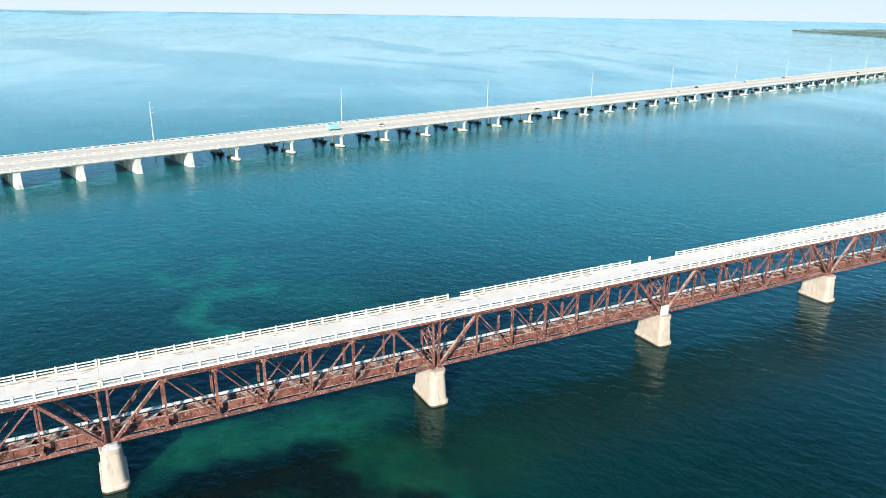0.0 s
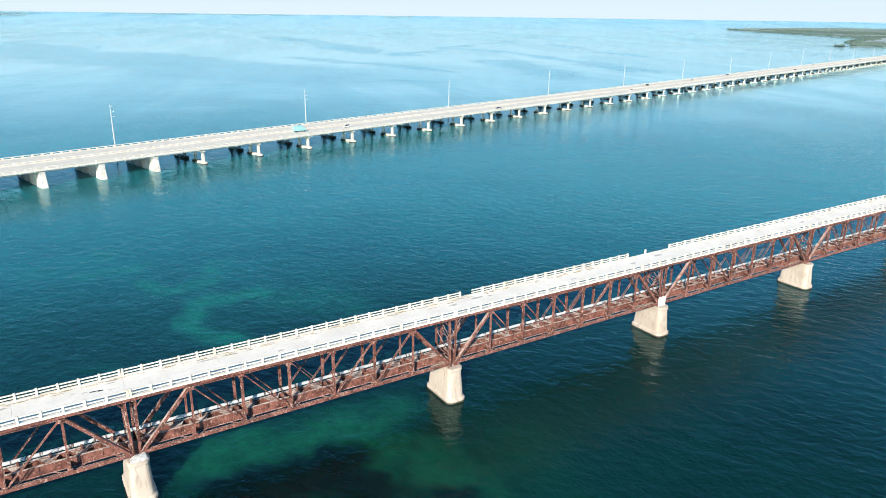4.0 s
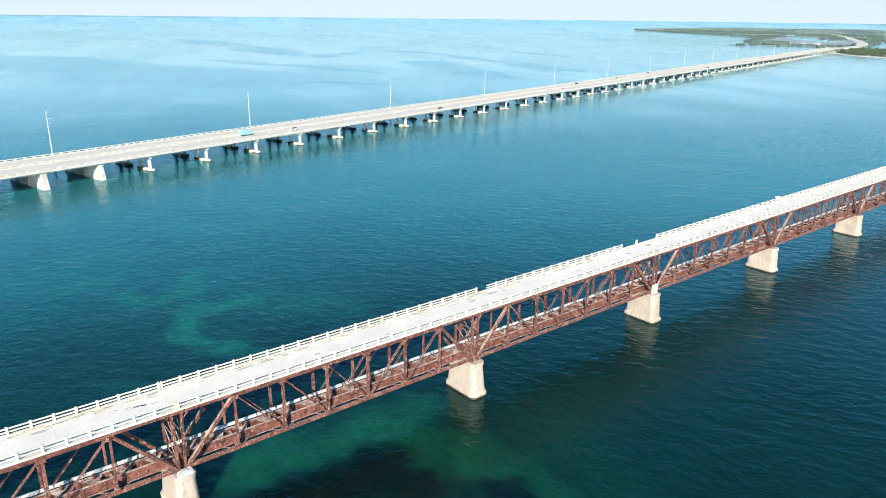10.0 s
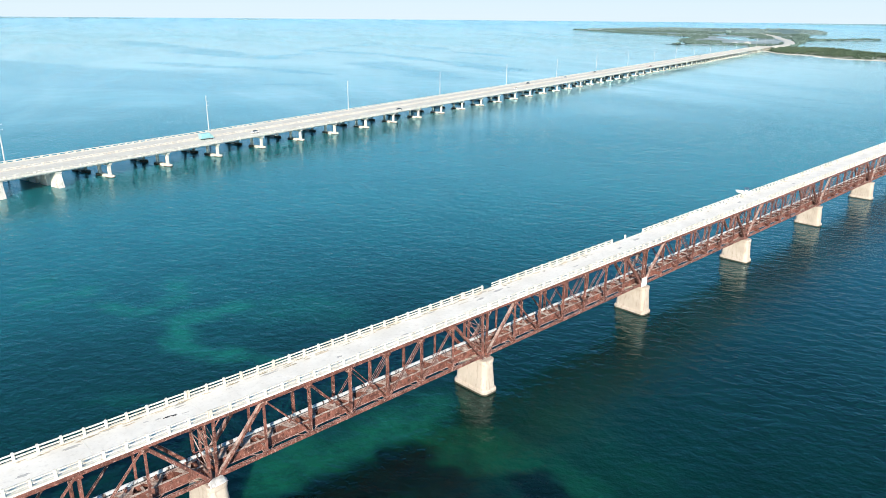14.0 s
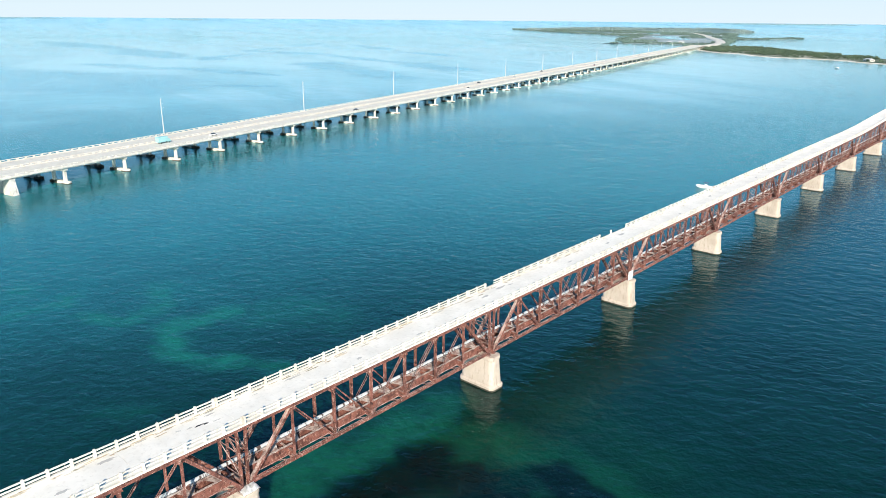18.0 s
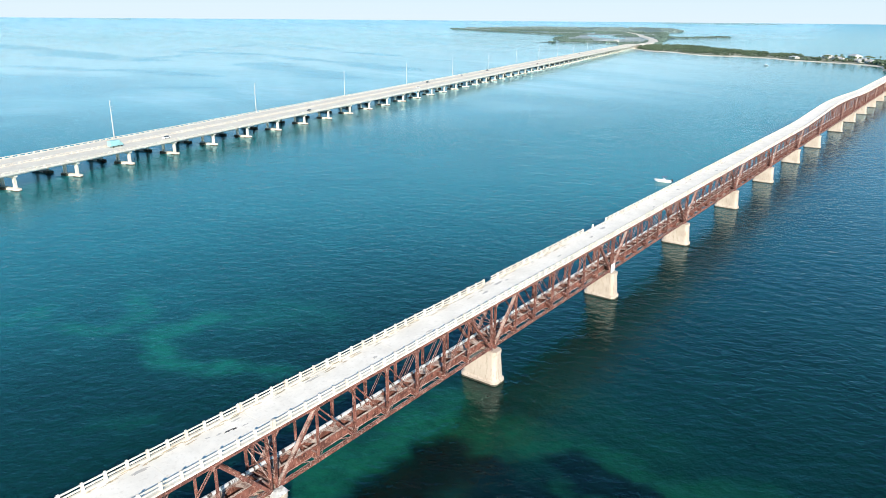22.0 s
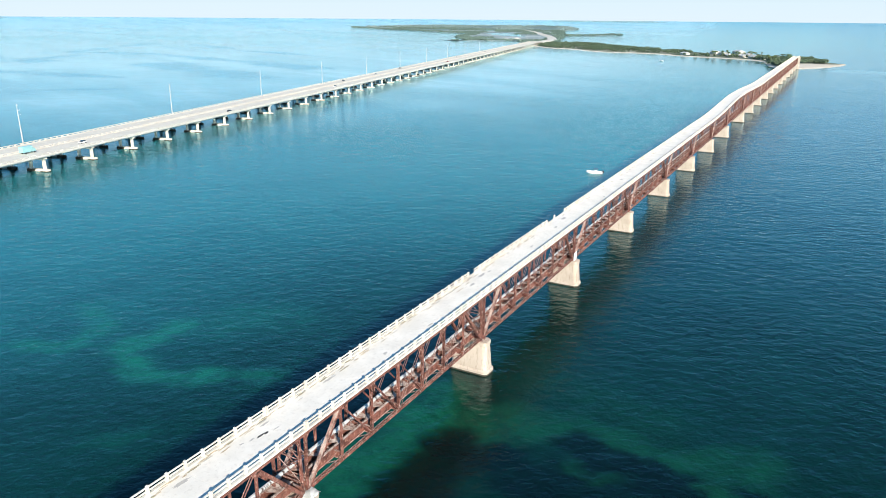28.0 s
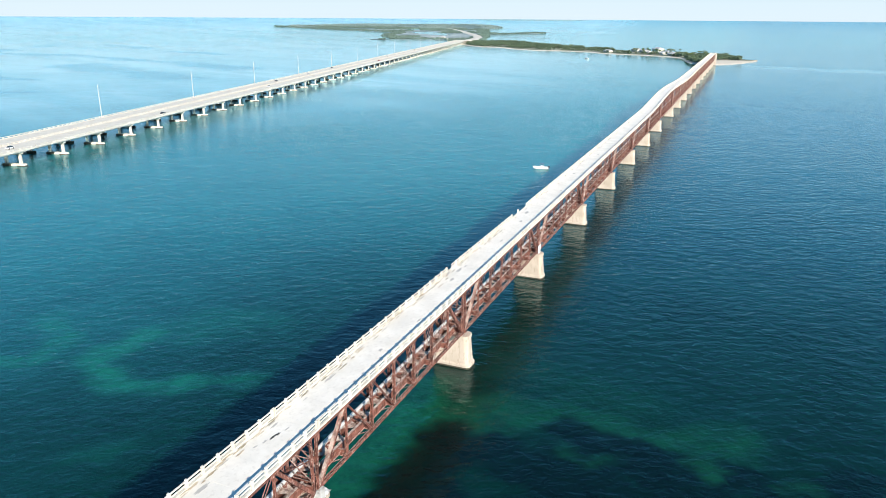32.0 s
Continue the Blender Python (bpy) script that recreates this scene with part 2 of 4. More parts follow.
# far bay: ruffled bands painted darker, smooth slicks that pale it; ruffled tide rips, sand off the spit
RUFFLE = bed([
    ([(640, 1950), (595, 1420), (530, 1040)], 60.0, 1.0), ([(350, 1000), (367, 884), (406, 781), (423, 680)], 26.0, 0.9),
    ([(250, 690), (285, 605), (335, 528)], 11.0, 1.0), ([(-120, 1750), (40, 1250), (160, 900), (250, 640)], 150.0, 0.75),
    ([(500, 970), (704, 1150), (925, 1328), (1184, 1483)], 24.0, 1.0), ([(765, 1184), (779, 986), (714, 715), (650, 552)], 32.0, 0.9),
    ([(1174, 1383), (986, 1035), (914, 791)], 24.0, 1.0), ([(2837, 2317), (2021, 1606), (1416, 1058)], 26.0, 0.6), ([(611, 827), (560, 652), (484, 535)], 40.0, 0.8),
])
SLICK = bed([
    ([(148, 1827), (173, 1343), (230, 1195), (290, 1042), (384, 886), (409, 768)], 24.0, 0.9), ([(-110, 880), (10, 700), (140, 540)], 60.0, 0.45),
    ([(660, 1000), (640, 800), (560, 560)], 40.0, 0.5), ([(3000, -520), (5200, -300), (6000, 200)], 120.0, 0.7), ([(990, -40), (980, -140), (960, -240)], 60.0, 0.6),
])
RIP = bed([([(534, -30), (500, -85), (440, -134)], 9.0, 1.0), ([(620, 201), (570, 110)], 10.0, 0.9)])
SPIT = bed([([(1050, -35), (1000, -140), (985, -240)], 50.0, 0.55)])


def rust_material(name, pale, top_pale=0.55):
    m = Mat(name, 0.82, 0.0, 0.3)
    a = m.noise(m.pos, 0.7, 5.0, 0.65)
    b = m.noise(m.mapped(m.pos, (1, 1, 0.5)), 3.2, 5.0, 0.78)
    c = m.mix(m.ramp(a, 0.35, 0.65), (0.075, 0.027, 0.020), (0.225, 0.085, 0.062))
    c = m.mix(m.ramp(b, 0.52, 0.66, 0.0, 0.85), c, pale)
    c = m.mix(m.ramp(m.noise(m.mapped(m.pos, (0.6, 1, 1)), 1.5, 5.0, 0.7), 0.54, 0.62), c, (0.034, 0.014, 0.011))
    # faces that look up are painted paler, for sunlight as well as salt and droppings
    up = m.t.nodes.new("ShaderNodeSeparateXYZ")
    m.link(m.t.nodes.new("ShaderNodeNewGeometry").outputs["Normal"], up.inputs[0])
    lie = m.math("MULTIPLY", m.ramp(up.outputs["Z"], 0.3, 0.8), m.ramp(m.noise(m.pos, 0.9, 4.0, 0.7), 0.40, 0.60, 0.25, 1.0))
    c = m.mix(m.math("MULTIPLY", lie, top_pale), c, (0.72, 0.64, 0.57))
    c = m.mix(m.math("MULTIPLY", m.rnd, 0.30), c, (0.230, 0.100, 0.078))
    m.colour(c)
    m.bump(b, 0.5, 0.03)
    return m.m


def concrete_material(name, light, dark, stain, amount=0.5, spec=0.3):
    m = Mat(name, 0.88, 0.0, spec)
    a = m.noise(m.pos, 0.22, 5.0, 0.6)
    b = m.noise(m.mapped(m.pos, (1, 1, 0.25)), 1.6, 5.0, 0.65)
    c = m.mix(m.ramp(a, 0.35, 0.7), light, dark)
    c = m.mix(m.math("MULTIPLY", m.ramp(b, 0.5, 0.72), amount), c, stain)
    fine = m.noise(m.pos, 9.0, 3.0, 0.6)
    c = m.mix(m.math("MULTIPLY", fine, 0.12), c, dark)
    m.colour(c)
    m.bump(fine, 0.3, 0.02)
    return m


def plain(name, colour, rough=0.6, metal=0.0, vary=0.2):
    m = Mat(name, rough, metal, 0.4)
    n = m.noise(m.pos, 1.3, 4.0, 0.6)
    m.colour(m.mix(m.math("MULTIPLY", n, vary), colour, tuple(v * 0.45 for v in colour)))
    return m.m


WATER = water_material()
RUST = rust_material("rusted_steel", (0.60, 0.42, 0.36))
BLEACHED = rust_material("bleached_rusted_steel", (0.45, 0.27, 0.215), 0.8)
PALE = rust_material("salty_sunlit_steel", (0.72, 0.62, 0.55), 0.9)
DECK = concrete_material("weathered_deck_concrete", (0.83, 0.79, 0.71), (0.72, 0.685, 0.61), (0.55, 0.51, 0.44), 0.45).m
RAIL = concrete_material("whitewashed_rail_concrete", (0.70, 0.665, 0.58), (0.58, 0.535, 0.45), (0.34, 0.27, 0.20), 0.65).m
GRIT = concrete_material("sandy_gutter_debris", (0.60, 0.53, 0.42), (0.46, 0.37, 0.26), (0.20, 0.15, 0.09), 0.9).m
PIERC = concrete_material("pier_concrete", (0.51, 0.43, 0.355), (0.42, 0.345, 0.275), (0.28, 0.22, 0.17), 0.7)
HWC = concrete_material("highway_concrete", (0.66, 0.62, 0.54), (0.57, 0.53, 0.46), (0.42, 0.38, 0.32), 0.5).m
ROAD = concrete_material("highway_road_surface", (0.68, 0.645, 0.56), (0.60, 0.565, 0.49), (0.50, 0.47, 0.41), 0.45).m
STAINED = concrete_material("stained_wall_concrete", (0.66, 0.63, 0.57), (0.52, 0.49, 0.43), (0.24, 0.21, 0.17), 0.75).m
# tidal growth on the piers; also the painted shade of the inner highway footings
TIDE_SHADE = plain("tidal_growth_and_shade", (0.07, 0.065, 0.045), 0.8, 0, 0.6)
def pipe_material():
    m = Mat("silver_wrapped_pipe", 0.5, 0.2, 0.4)
    n = m.noise(m.mapped(m.pos, (0.8, 0.2, 0.2)), 1.0, 3.0, 0.7)
    m.colour(m.mix(m.ramp(n, 0.52, 0.60), (0.60, 0.61, 0.60), (0.10, 0.07, 0.06)))
    return m.m


PIPE = pipe_material()
WHITE = plain("white_paint", (0.80, 0.80, 0.78), 0.6, 0, 0.1)
DARK = plain("dark_tar_patch", (0.05, 0.05, 0.05), 0.9, 0, 0.3)
POLE = plain("pale_concrete_pole", (0.54, 0.54, 0.52), 0.7, 0, 0.2)
PIERC = PIERC.m


# ---- building helpers ----
def box(bm, lo, hi, m=None):
    """A box between two corners."""
    lo, hi = Vector(lo), Vector(hi)
    vs = bmesh.ops.create_cube(bm, size=1.0)["verts"]
    c, s = (lo + hi) / 2, hi - lo
    for v in vs:
        v.co = Vector((v.co.x * s.x + c.x, v.co.y * s.y + c.y, v.co.z * s.z + c.z))
        if m is not None:
            v.co = m @ v.co
    return vs


def bar(bm, a, b, wide, high, up=(0, 0, 1)):
    """A straight bar from a to b, wide across and high along up."""
    a, b, up = Vector(a), Vector(b), Vector(up)
    d = (b - a).normalized()
    side = d.cross(up)
    if side.length < 1e-4:
        side = d.cross(Vector((1, 0, 0)))
    side.normalize()
    top = side.cross(d)
    vs = []
    for p in (a, b):
        for i, j in ((-1, -1), (1, -1), (1, 1), (-1, 1)):
            vs.append(bm.verts.new(p + side * (i * wide / 2) + top * (j * high / 2)))
    for f in ((3, 2, 1, 0), (4, 5, 6, 7), (0, 1, 5, 4), (1, 2, 6, 5), (2, 3, 7, 6), (3, 0, 4, 7)):
        bm.faces.new([vs[i] for i in f])
    return vs


def loft(bm, rings, cap=True):
    """Skins rings of points, one after another."""
    rr = [[bm.verts.new(p) for p in r] for r in rings]
    n = len(rr[0])
    for a, b in zip(rr, rr[1:]):
        for i in range(n):
            bm.faces.new((a[i], a[(i + 1) % n], b[(i + 1) % n], b[i]))
    if cap:
        bm.faces.new(rr[0][::-1])
        bm.faces.new(rr[-1])


def tube(bm, pts, r, sides=8):
    rings = []
    for i, p in enumerate(pts):
        p = Vector(p)
        d = (Vector(pts[min(i + 1, len(pts) - 1)]) - Vector(pts[max(i - 1, 0)])).normalized()
        s = d.cross(Vector((0, 0, 1)))
        if s.length < 1e-3:
            s = Vector((1, 0, 0))
        s.normalize()
        t = s.cross(d)
        rad = r[i] if isinstance(r, (list, tuple)) else r
        rings.append([p + (s * math.cos(k * 2 * math.pi / sides) + t * math.sin(k * 2 * math.pi / sides)) * rad for k in range(sides)])
    loft(bm, rings)


def mesh_of(name, bm, material):
    bmesh.ops.recalc_face_normals(bm, faces=bm.faces)
    me = bpy.data.meshes.new(name)
    bm.to_mesh(me)
    bm.free()
    for mat in material if isinstance(material, (list, tuple)) else (material,):
        me.materials.append(mat)
    return me


def part(name, bm, material, parent=None, label=""):
    ob = new(name, mesh_of(name, bm, material) if isinstance(bm, bmesh.types.BMesh) else bm)
    ob.parent = parent
    if label:
        ob["label"] = label
    return ob


def thing(name, label, category, group="", kind="", at=(0, 0, 0)):
    ob = new(name)
    ob.location = at
    ob.empty_display_size = 0.5
    return tagged(ob, label, category, group, kind)


# ---- the sea ----
SEA_C = (-92.0, -75.0)


def afar(x, y, z=0.0):
    """Draws what lies past 2.5 km together, so that the sea ends at the true horizon within the camera's reach."""
    dx, dy = x - SEA_C[0], y - SEA_C[1]
    d = math.hypot(dx, dy)
    if d <= 2500:
        return (x, y, z)
    e = d - 2500
    f = (2500 + e / (1 + e / 2300)) / d
    return (SEA_C[0] + dx * f, SEA_C[1] + dy * f, 68.3 * (1 - f) + z * f)


def bands(x, y, lines, hi):
    """How strongly each place lies on any of the soft bands."""
    best = np.zeros_like(x)
    for cx, cy, rx, ry, turn, k in lines:
        c, n = math.cos(radians(turn)), math.sin(radians(turn))
        u, v = ((x - cx) * c + (y - cy) * n) / rx, ((y - cy) * c - (x - cx) * n) / ry
        f = np.clip((1 - np.sqrt(u * u + v * v)) / hi, 0, 1)
        best = np.maximum(best, f * f * (3 - 2 * f) * k)
    return best


def shifted(x, y, scale, by):
    """The places, shifted by a noise, for ragged rims."""
    out = np.array([(noise.fractal((p * scale, q * scale, 1.7), 0.9, 2.0, 4), noise.fractal((p * scale + 40, q * scale, 5.2), 0.9, 2.0, 4)) for p, q in zip(x, y)])
    return x + out[:, 0] * by, y + out[:, 1] * by


def sea():
    n, step = 420, 1.0152
    rings = [20.0]
    while rings[-1] < 17500:
        rings.append(rings[-1] * step)
    rad, ang = np.array(rings), np.arange(n) * (2 * math.pi / n)
    x = (SEA_C[0] + rad[:, None] * np.cos(ang)).ravel()
    y = (SEA_C[1] + rad[:, None] * np.sin(ang)).ravel()
    verts = [afar(p, q) for p, q in zip(x.tolist(), y.tolist())] + [(*SEA_C, 0.0)]
    faces = []
    for i in range(len(rings) - 1):
        a, b = i * n, (i + 1) * n
        faces += [(a + k, b + k, b + (k + 1) % n, a + (k + 1) % n) for k in range(n)]
    faces += [(len(verts) - 1, k, (k + 1) % n) for k in range(n)]
    me = bpy.data.meshes.new("water")
    me.from_pydata(verts, [], faces)
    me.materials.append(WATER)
    me.polygons.foreach_set("use_smooth", [True] * len(me.polygons))
    near, wide = shifted(x, y, 0.10, 4.0), shifted(x, y, 0.010, 28.0)
    for name, (u, v), lines, hi in (("sand", near, SAND, 0.7), ("weed", near, WEED, 0.35), ("pocket", near, POCKET, 0.7), ("ruffle", wide, RUFFLE, 0.4),
                                    ("slick", wide, SLICK, 0.5), ("rip", wide, RIP, 0.6), ("spit", wide, SPIT, 0.8)):
        at = me.attributes.new(name, "FLOAT", "POINT")
        at.data.foreach_set("value", np.append(bands(u, v, lines, hi), 0.0).astype(np.float32))
    tagged(new("water", me), "rippled teal sea over sand and seagrass beds", "sea", kind="structure")


sea()

# ---- the old truss bridge ----
PIERS = [-170.0, -112.9, -56.2, -1.4, 54.6, 111.2, 168.2, 224.6, 280.8, 337.2, 413.0] + [470.0 + 57.1 * i for i in range(11)]
HUMP = (337.2, 413.0)
Y_NEAR, Y_FAR = 1.9, 6.7        # the two truss planes
Y_MID = (Y_NEAR + Y_FAR) / 2
D_LO, D_HI = 0.85, 8.15         # deck edges
Z_CHORD, Z_TOP, Z_DECK = 7.45, 16.2, 17.2


def smooth(a, b, x):
    f = min(1.0, max(0.0, (x - a) / (b - a)))
    return f * f * (3 - 2 * f)


def rise(x):
    """How much the road climbs over the one long, high truss."""
    return 2.8 * smooth(HUMP[0] - 60, HUMP[0] + 50, x) * (1 - smooth(HUMP[1] - 22, HUMP[1] + 130, x))


def laced(bm, a, b, wide, high, up, step=0.9):
    """A built-up member: two side plates, joined by lacing bars."""
    a, b, up = Vector(a), Vector(b), Vector(up)
    d = (b - a)
    ln = d.length
    d.normalize()
    side = d.cross(up).normalized()
    top = side.cross(d)
    for s in (-1, 1):
        o = side * (s * (wide / 2 - 0.04))
        bar(bm, a + o, b + o, 0.08, high, top)
    n = max(2, int(ln / step))
    for k in range(n):
        for h in (-1, 1):
            p = a + d * (ln * k / n) + top * (h * (high / 2 - 0.02))
            q = a + d * (ln * (k + 1) / n) + top * (h * (high / 2 - 0.02))
            s = 1 if k % 2 else -1
            bar(bm, p + side * (s * wide * 0.45), q - side * (s * wide * 0.45), 0.10, 0.03, top)


def truss_span(x0, x1, detail=True):
    ln = x1 - x0
    n = 7 if ln < 65 else 9
    f0, f1 = x0 + 0.75, x1 - 0.75
    pn = [f0 + (f1 - f0) * i / n for i in range(n + 1)]
    high = ln > 65
    span = thing("truss_span", "rusted red-brown steel %s truss span on concrete piers" % ("camelback" if high else "through"), "truss", "truss spans of the old bridge", at=(x0, Y_MID, Z_CHORD))

    def add(name, bm, label="", mat=RUST):
        for v in bm.verts:
            v.co -= Vector((x0, Y_MID, Z_CHORD))
        return part(name, bm, mat, span, label)

    tz = [Z_TOP + rise(x) for x in pn]
    for y in (Y_NEAR, Y_FAR):
        bm = bmesh.new()
        if detail:
            laced(bm, (pn[0], y, Z_CHORD), (pn[-1], y, Z_CHORD), 0.50, 0.50, (0, 0, 1), 0.8)
        else:
            bar(bm, (pn[0], y, Z_CHORD), (pn[-1], y, Z_CHORD), 0.50, 0.50)
        add("bottom_chord", bm)
        for i in range(1, n - 1):
            bm = bmesh.new()
            prof = ((-0.28, -0.27), (0.28, -0.27), (0.28, 0.27), (0.35, 0.27), (0.35, 0.32), (-0.35, 0.32), (-0.35, 0.27), (-0.28, 0.27))
            loft(bm, [[(pn[k], y + u, tz[k] + w) for u, w in prof] for k in (i, i + 1)])
            add("top_chord", bm)
        for i, j in ((0, 1), (n, n - 1)):
            bm = bmesh.new()
            bar(bm, (pn[i], y, Z_CHORD), (pn[j], y, tz[j]), 0.52, 0.50)
            bar(bm, (pn[i], y, Z_CHORD + 0.3), (pn[j], y, tz[j] + 0.3), 0.64, 0.04)
            add("end_post", bm)
        for i in range(1, n):
            bm = bmesh.new()
            wide = 0.30 if i in (1, n - 1) else 0.40
            if detail:
                laced(bm, (pn[i], y, Z_CHORD), (pn[i], y, tz[i]), wide, wide, (1, 0, 0), 0.8)
            else:
                bar(bm, (pn[i], y, Z_CHORD), (pn[i], y, tz[i]), wide, wide)
            post = add("vertical_post", bm)
            for z, h in ((Z_CHORD, 0.55), (tz[i] - 0.62, 0.34)):
                bm = bmesh.new()
                loft(bm, [[(pn[i] + a, y + o, z + b) for a, b in ((-0.5, -0.1), (0.5, -0.1), (0.34, h), (-0.34, h))] for o in (-0.285, 0.285)])
                g = add("gusset_plate", bm)
                g.parent = post
        half = n // 2
        for i in range(1, n - 1):
            ways = []
            if i < half or i == half:
                ways.append((i, i + 1))
            if i >= half:
                ways.append((i + 1, i))
            if n == 9 and i == half:
                ways = [(i, i + 1), (i + 1, i)]
            for s, e in ways:
                bm = bmesh.new()
                thin = 0.10 if len(ways) > 1 else 0.17
                for o in (-0.17, 0.17):
                    bar(bm, (pn[s], y + o, tz[s]), (pn[e], y + o, Z_CHORD), 0.05, thin)
                add("diagonal", bm)
    # floor: cross girders, two long stringers, laterals
    for i in range(n + 1):
        bm = bmesh.new()
        x = pn[i]
        box(bm, (x - 0.03, Y_NEAR, Z_CHORD - 0.15), (x + 0.03, Y_FAR, Z_CHORD + 1.0))
        for z in (Z_CHORD - 0.15, Z_CHORD + 0.96):
            box(bm, (x - 0.18, Y_NEAR + 0.28, z), (x + 0.18, Y_FAR - 0.28, z + 0.04))
        add("floor_beam", bm)
    for y in (Y_MID - 0.95, Y_MID + 0.95):
        bm = bmesh.new()
        z0, z1 = Z_CHORD - 0.05, Z_CHORD + 1.45
        box(bm, (pn[0], y - 0.02, z0), (pn[-1], y + 0.02, z1))
        box(bm, (pn[0], y - 0.19, z0 - 0.03), (pn[-1], y + 0.19, z0 + 0.03))
        k = pn[0] + 0.4
        while k < pn[-1]:
            box(bm, (k - 0.03, y - 0.12, z0), (k + 0.03, y + 0.12, z1))
            k += 2.7
        girder = add("stringer", bm, "salt-bleached rusty plate girder", BLEACHED)
        for i in range(n):
            bm = bmesh.new()
            box(bm, (pn[i] + 0.02, y - 0.2, z1 - 0.02), (pn[i + 1] - 0.02, y + 0.2, z1 + 0.04))
            g = add("flange", bm, "pale salt-crusted top flange, lightened as if sunlit", PALE)
            g.parent = girder
    if detail:
        for i in range(n):
            for u in (0.22, 0.72):
                bm = bmesh.new()
                x = pn[i] + (pn[i + 1] - pn[i]) * u
                loft(bm, [[(x + a, Y_MID + b, Z_CHORD + 1.30 + o) for a, b in ((-1.3, 0.9), (1.3, 0.9), (0.35, -0.85), (-0.35, -0.85))] for o in (0.0, 0.03)])
                add("lateral_plate", bm, "pale salt-crusted bracing plate", PALE)
    bm = bmesh.new()
    for i in range(n):
        for a, b in ((Y_NEAR, Y_FAR), (Y_FAR, Y_NEAR)):
            bar(bm, (pn[i], a, Z_CHORD - 0.05), (pn[i + 1], b, Z_CHORD - 0.05), 0.12, 0.08)
        # cross frames between the stringers
        for z in (Z_CHORD + 1.3,):
            m = (pn[i] + pn[i + 1]) / 2
            bar(bm, (pn[i], Y_MID - 0.95, z), (m, Y_MID + 0.95, z), 0.09, 0.06)
            bar(bm, (m, Y_MID + 0.95, z), (pn[i + 1], Y_MID - 0.95, z), 0.09, 0.06)
    add("floor_bracing", bm, "", RUST)
    # under the road: cross beams, road stringers, top bracing
    for i in range(1, n):
        bm = bmesh.new()
        x, z = pn[i], tz[i]
        box(bm, (x - 0.16, D_LO + 0.25, z + 0.34), (x + 0.16, D_HI - 0.25, z + 0.66))
        if i < n - 1:
            bar(bm, (x, Y_NEAR, z - 0.1), (pn[i + 1], Y_FAR, tz[i + 1] - 0.1), 0.10, 0.10)
            bar(bm, (x, Y_FAR, z - 0.1), (pn[i + 1], Y_NEAR, tz[i + 1] - 0.1), 0.10, 0.10)
        # sway brace
        bar(bm, (x, Y_NEAR, z - 1.3), (x, Y_FAR, z - 1.3), 0.14, 0.14)
        bar(bm, (x, Y_NEAR, z - 1.3), (x, Y_MID, z - 0.2), 0.10, 0.10)
        bar(bm, (x, Y_FAR, z - 1.3), (x, Y_MID, z - 0.2), 0.10, 0.10)
        add("road_cross_beam", bm)
    # shoes on the piers
    for x in (pn[0], pn[-1]):
        for y in (Y_NEAR, Y_FAR):
            bm = bmesh.new()
            box(bm, (x - 0.45, y - 0.42, Z_CHORD - 0.55), (x + 0.45, y + 0.42, Z_CHORD - 0.42))
            box(bm, (x - 0.28, y - 0.30, Z_CHORD - 0.42), (x + 0.28, y + 0.30, Z_CHORD + 0.1))
            add("bearing_shoe", bm)
    return span


def pier_bent(x):
    """The steel bent that carries the road over a pier, between two trusses."""
    bent = thing("pier_bent", "rusted laced steel bent carrying the road over a pier", "steel bent", "steel bents over the piers", at=(x, Y_MID, Z_CHORD))

    def add(name, bm):
        for v in bm.verts:
            v.co -= Vector((x, Y_MID, Z_CHORD))
        return part(name, bm, RUST, bent)

    z1 = Z_TOP + rise(x) + 0.3
    for y in (Y_NEAR, Y_FAR):
        for dx in (-0.62, 0.62):
            bm = bmesh.new()
            laced(bm, (x + dx * 0.75, y, Z_CHORD - 0.5), (x + dx * 1.15, y, z1), 0.34, 0.34, (1, 0, 0), 0.9)
            add("post", bm)
        bm = bmesh.new()
        for s in (-1, 1):
            bar(bm, (x + s * 0.7, y, z1 - 1.6), (x + s * 2.1, y, z1), 0.14, 0.14)
        bar(bm, (x - 2.6, y, z1 + 0.1), (x + 2.6, y, z1 + 0.1), 0.40, 0.42)
        add("knee_brace", bm)
    for dx in (-0.62, 0.62):
        zs = [Z_CHORD + 1.6 + (z1 - Z_CHORD - 2.0) * k / 2 for k in range(3)]
        ends = [(a, b) for a, b in zip(zs, zs[1:])] + [(b, a) for a, b in zip(zs, zs[1:])] + [(z, z) for z in zs]
        for a, b in ends:
            bm = bmesh.new()
            bar(bm, (x + dx, Y_NEAR, a), (x + dx, Y_FAR, b), 0.12, 0.12)
            add("cross_brace", bm)
    return bent


def pier_ring(hx, y0, y1, r, z, seg=5):
    pts = []
    for cx, cy, a0 in ((hx - r, y1 - r, 0), (-hx + r, y1 - r, 90), (-hx + r, y0 + r, 180), (hx - r, y0 + r, 270)):
        for k in range(seg + 1):
            a = radians(a0 + 90 * k / seg)
            pts.append((cx + r * math.cos(a), cy + r * math.sin(a), z))
    return pts


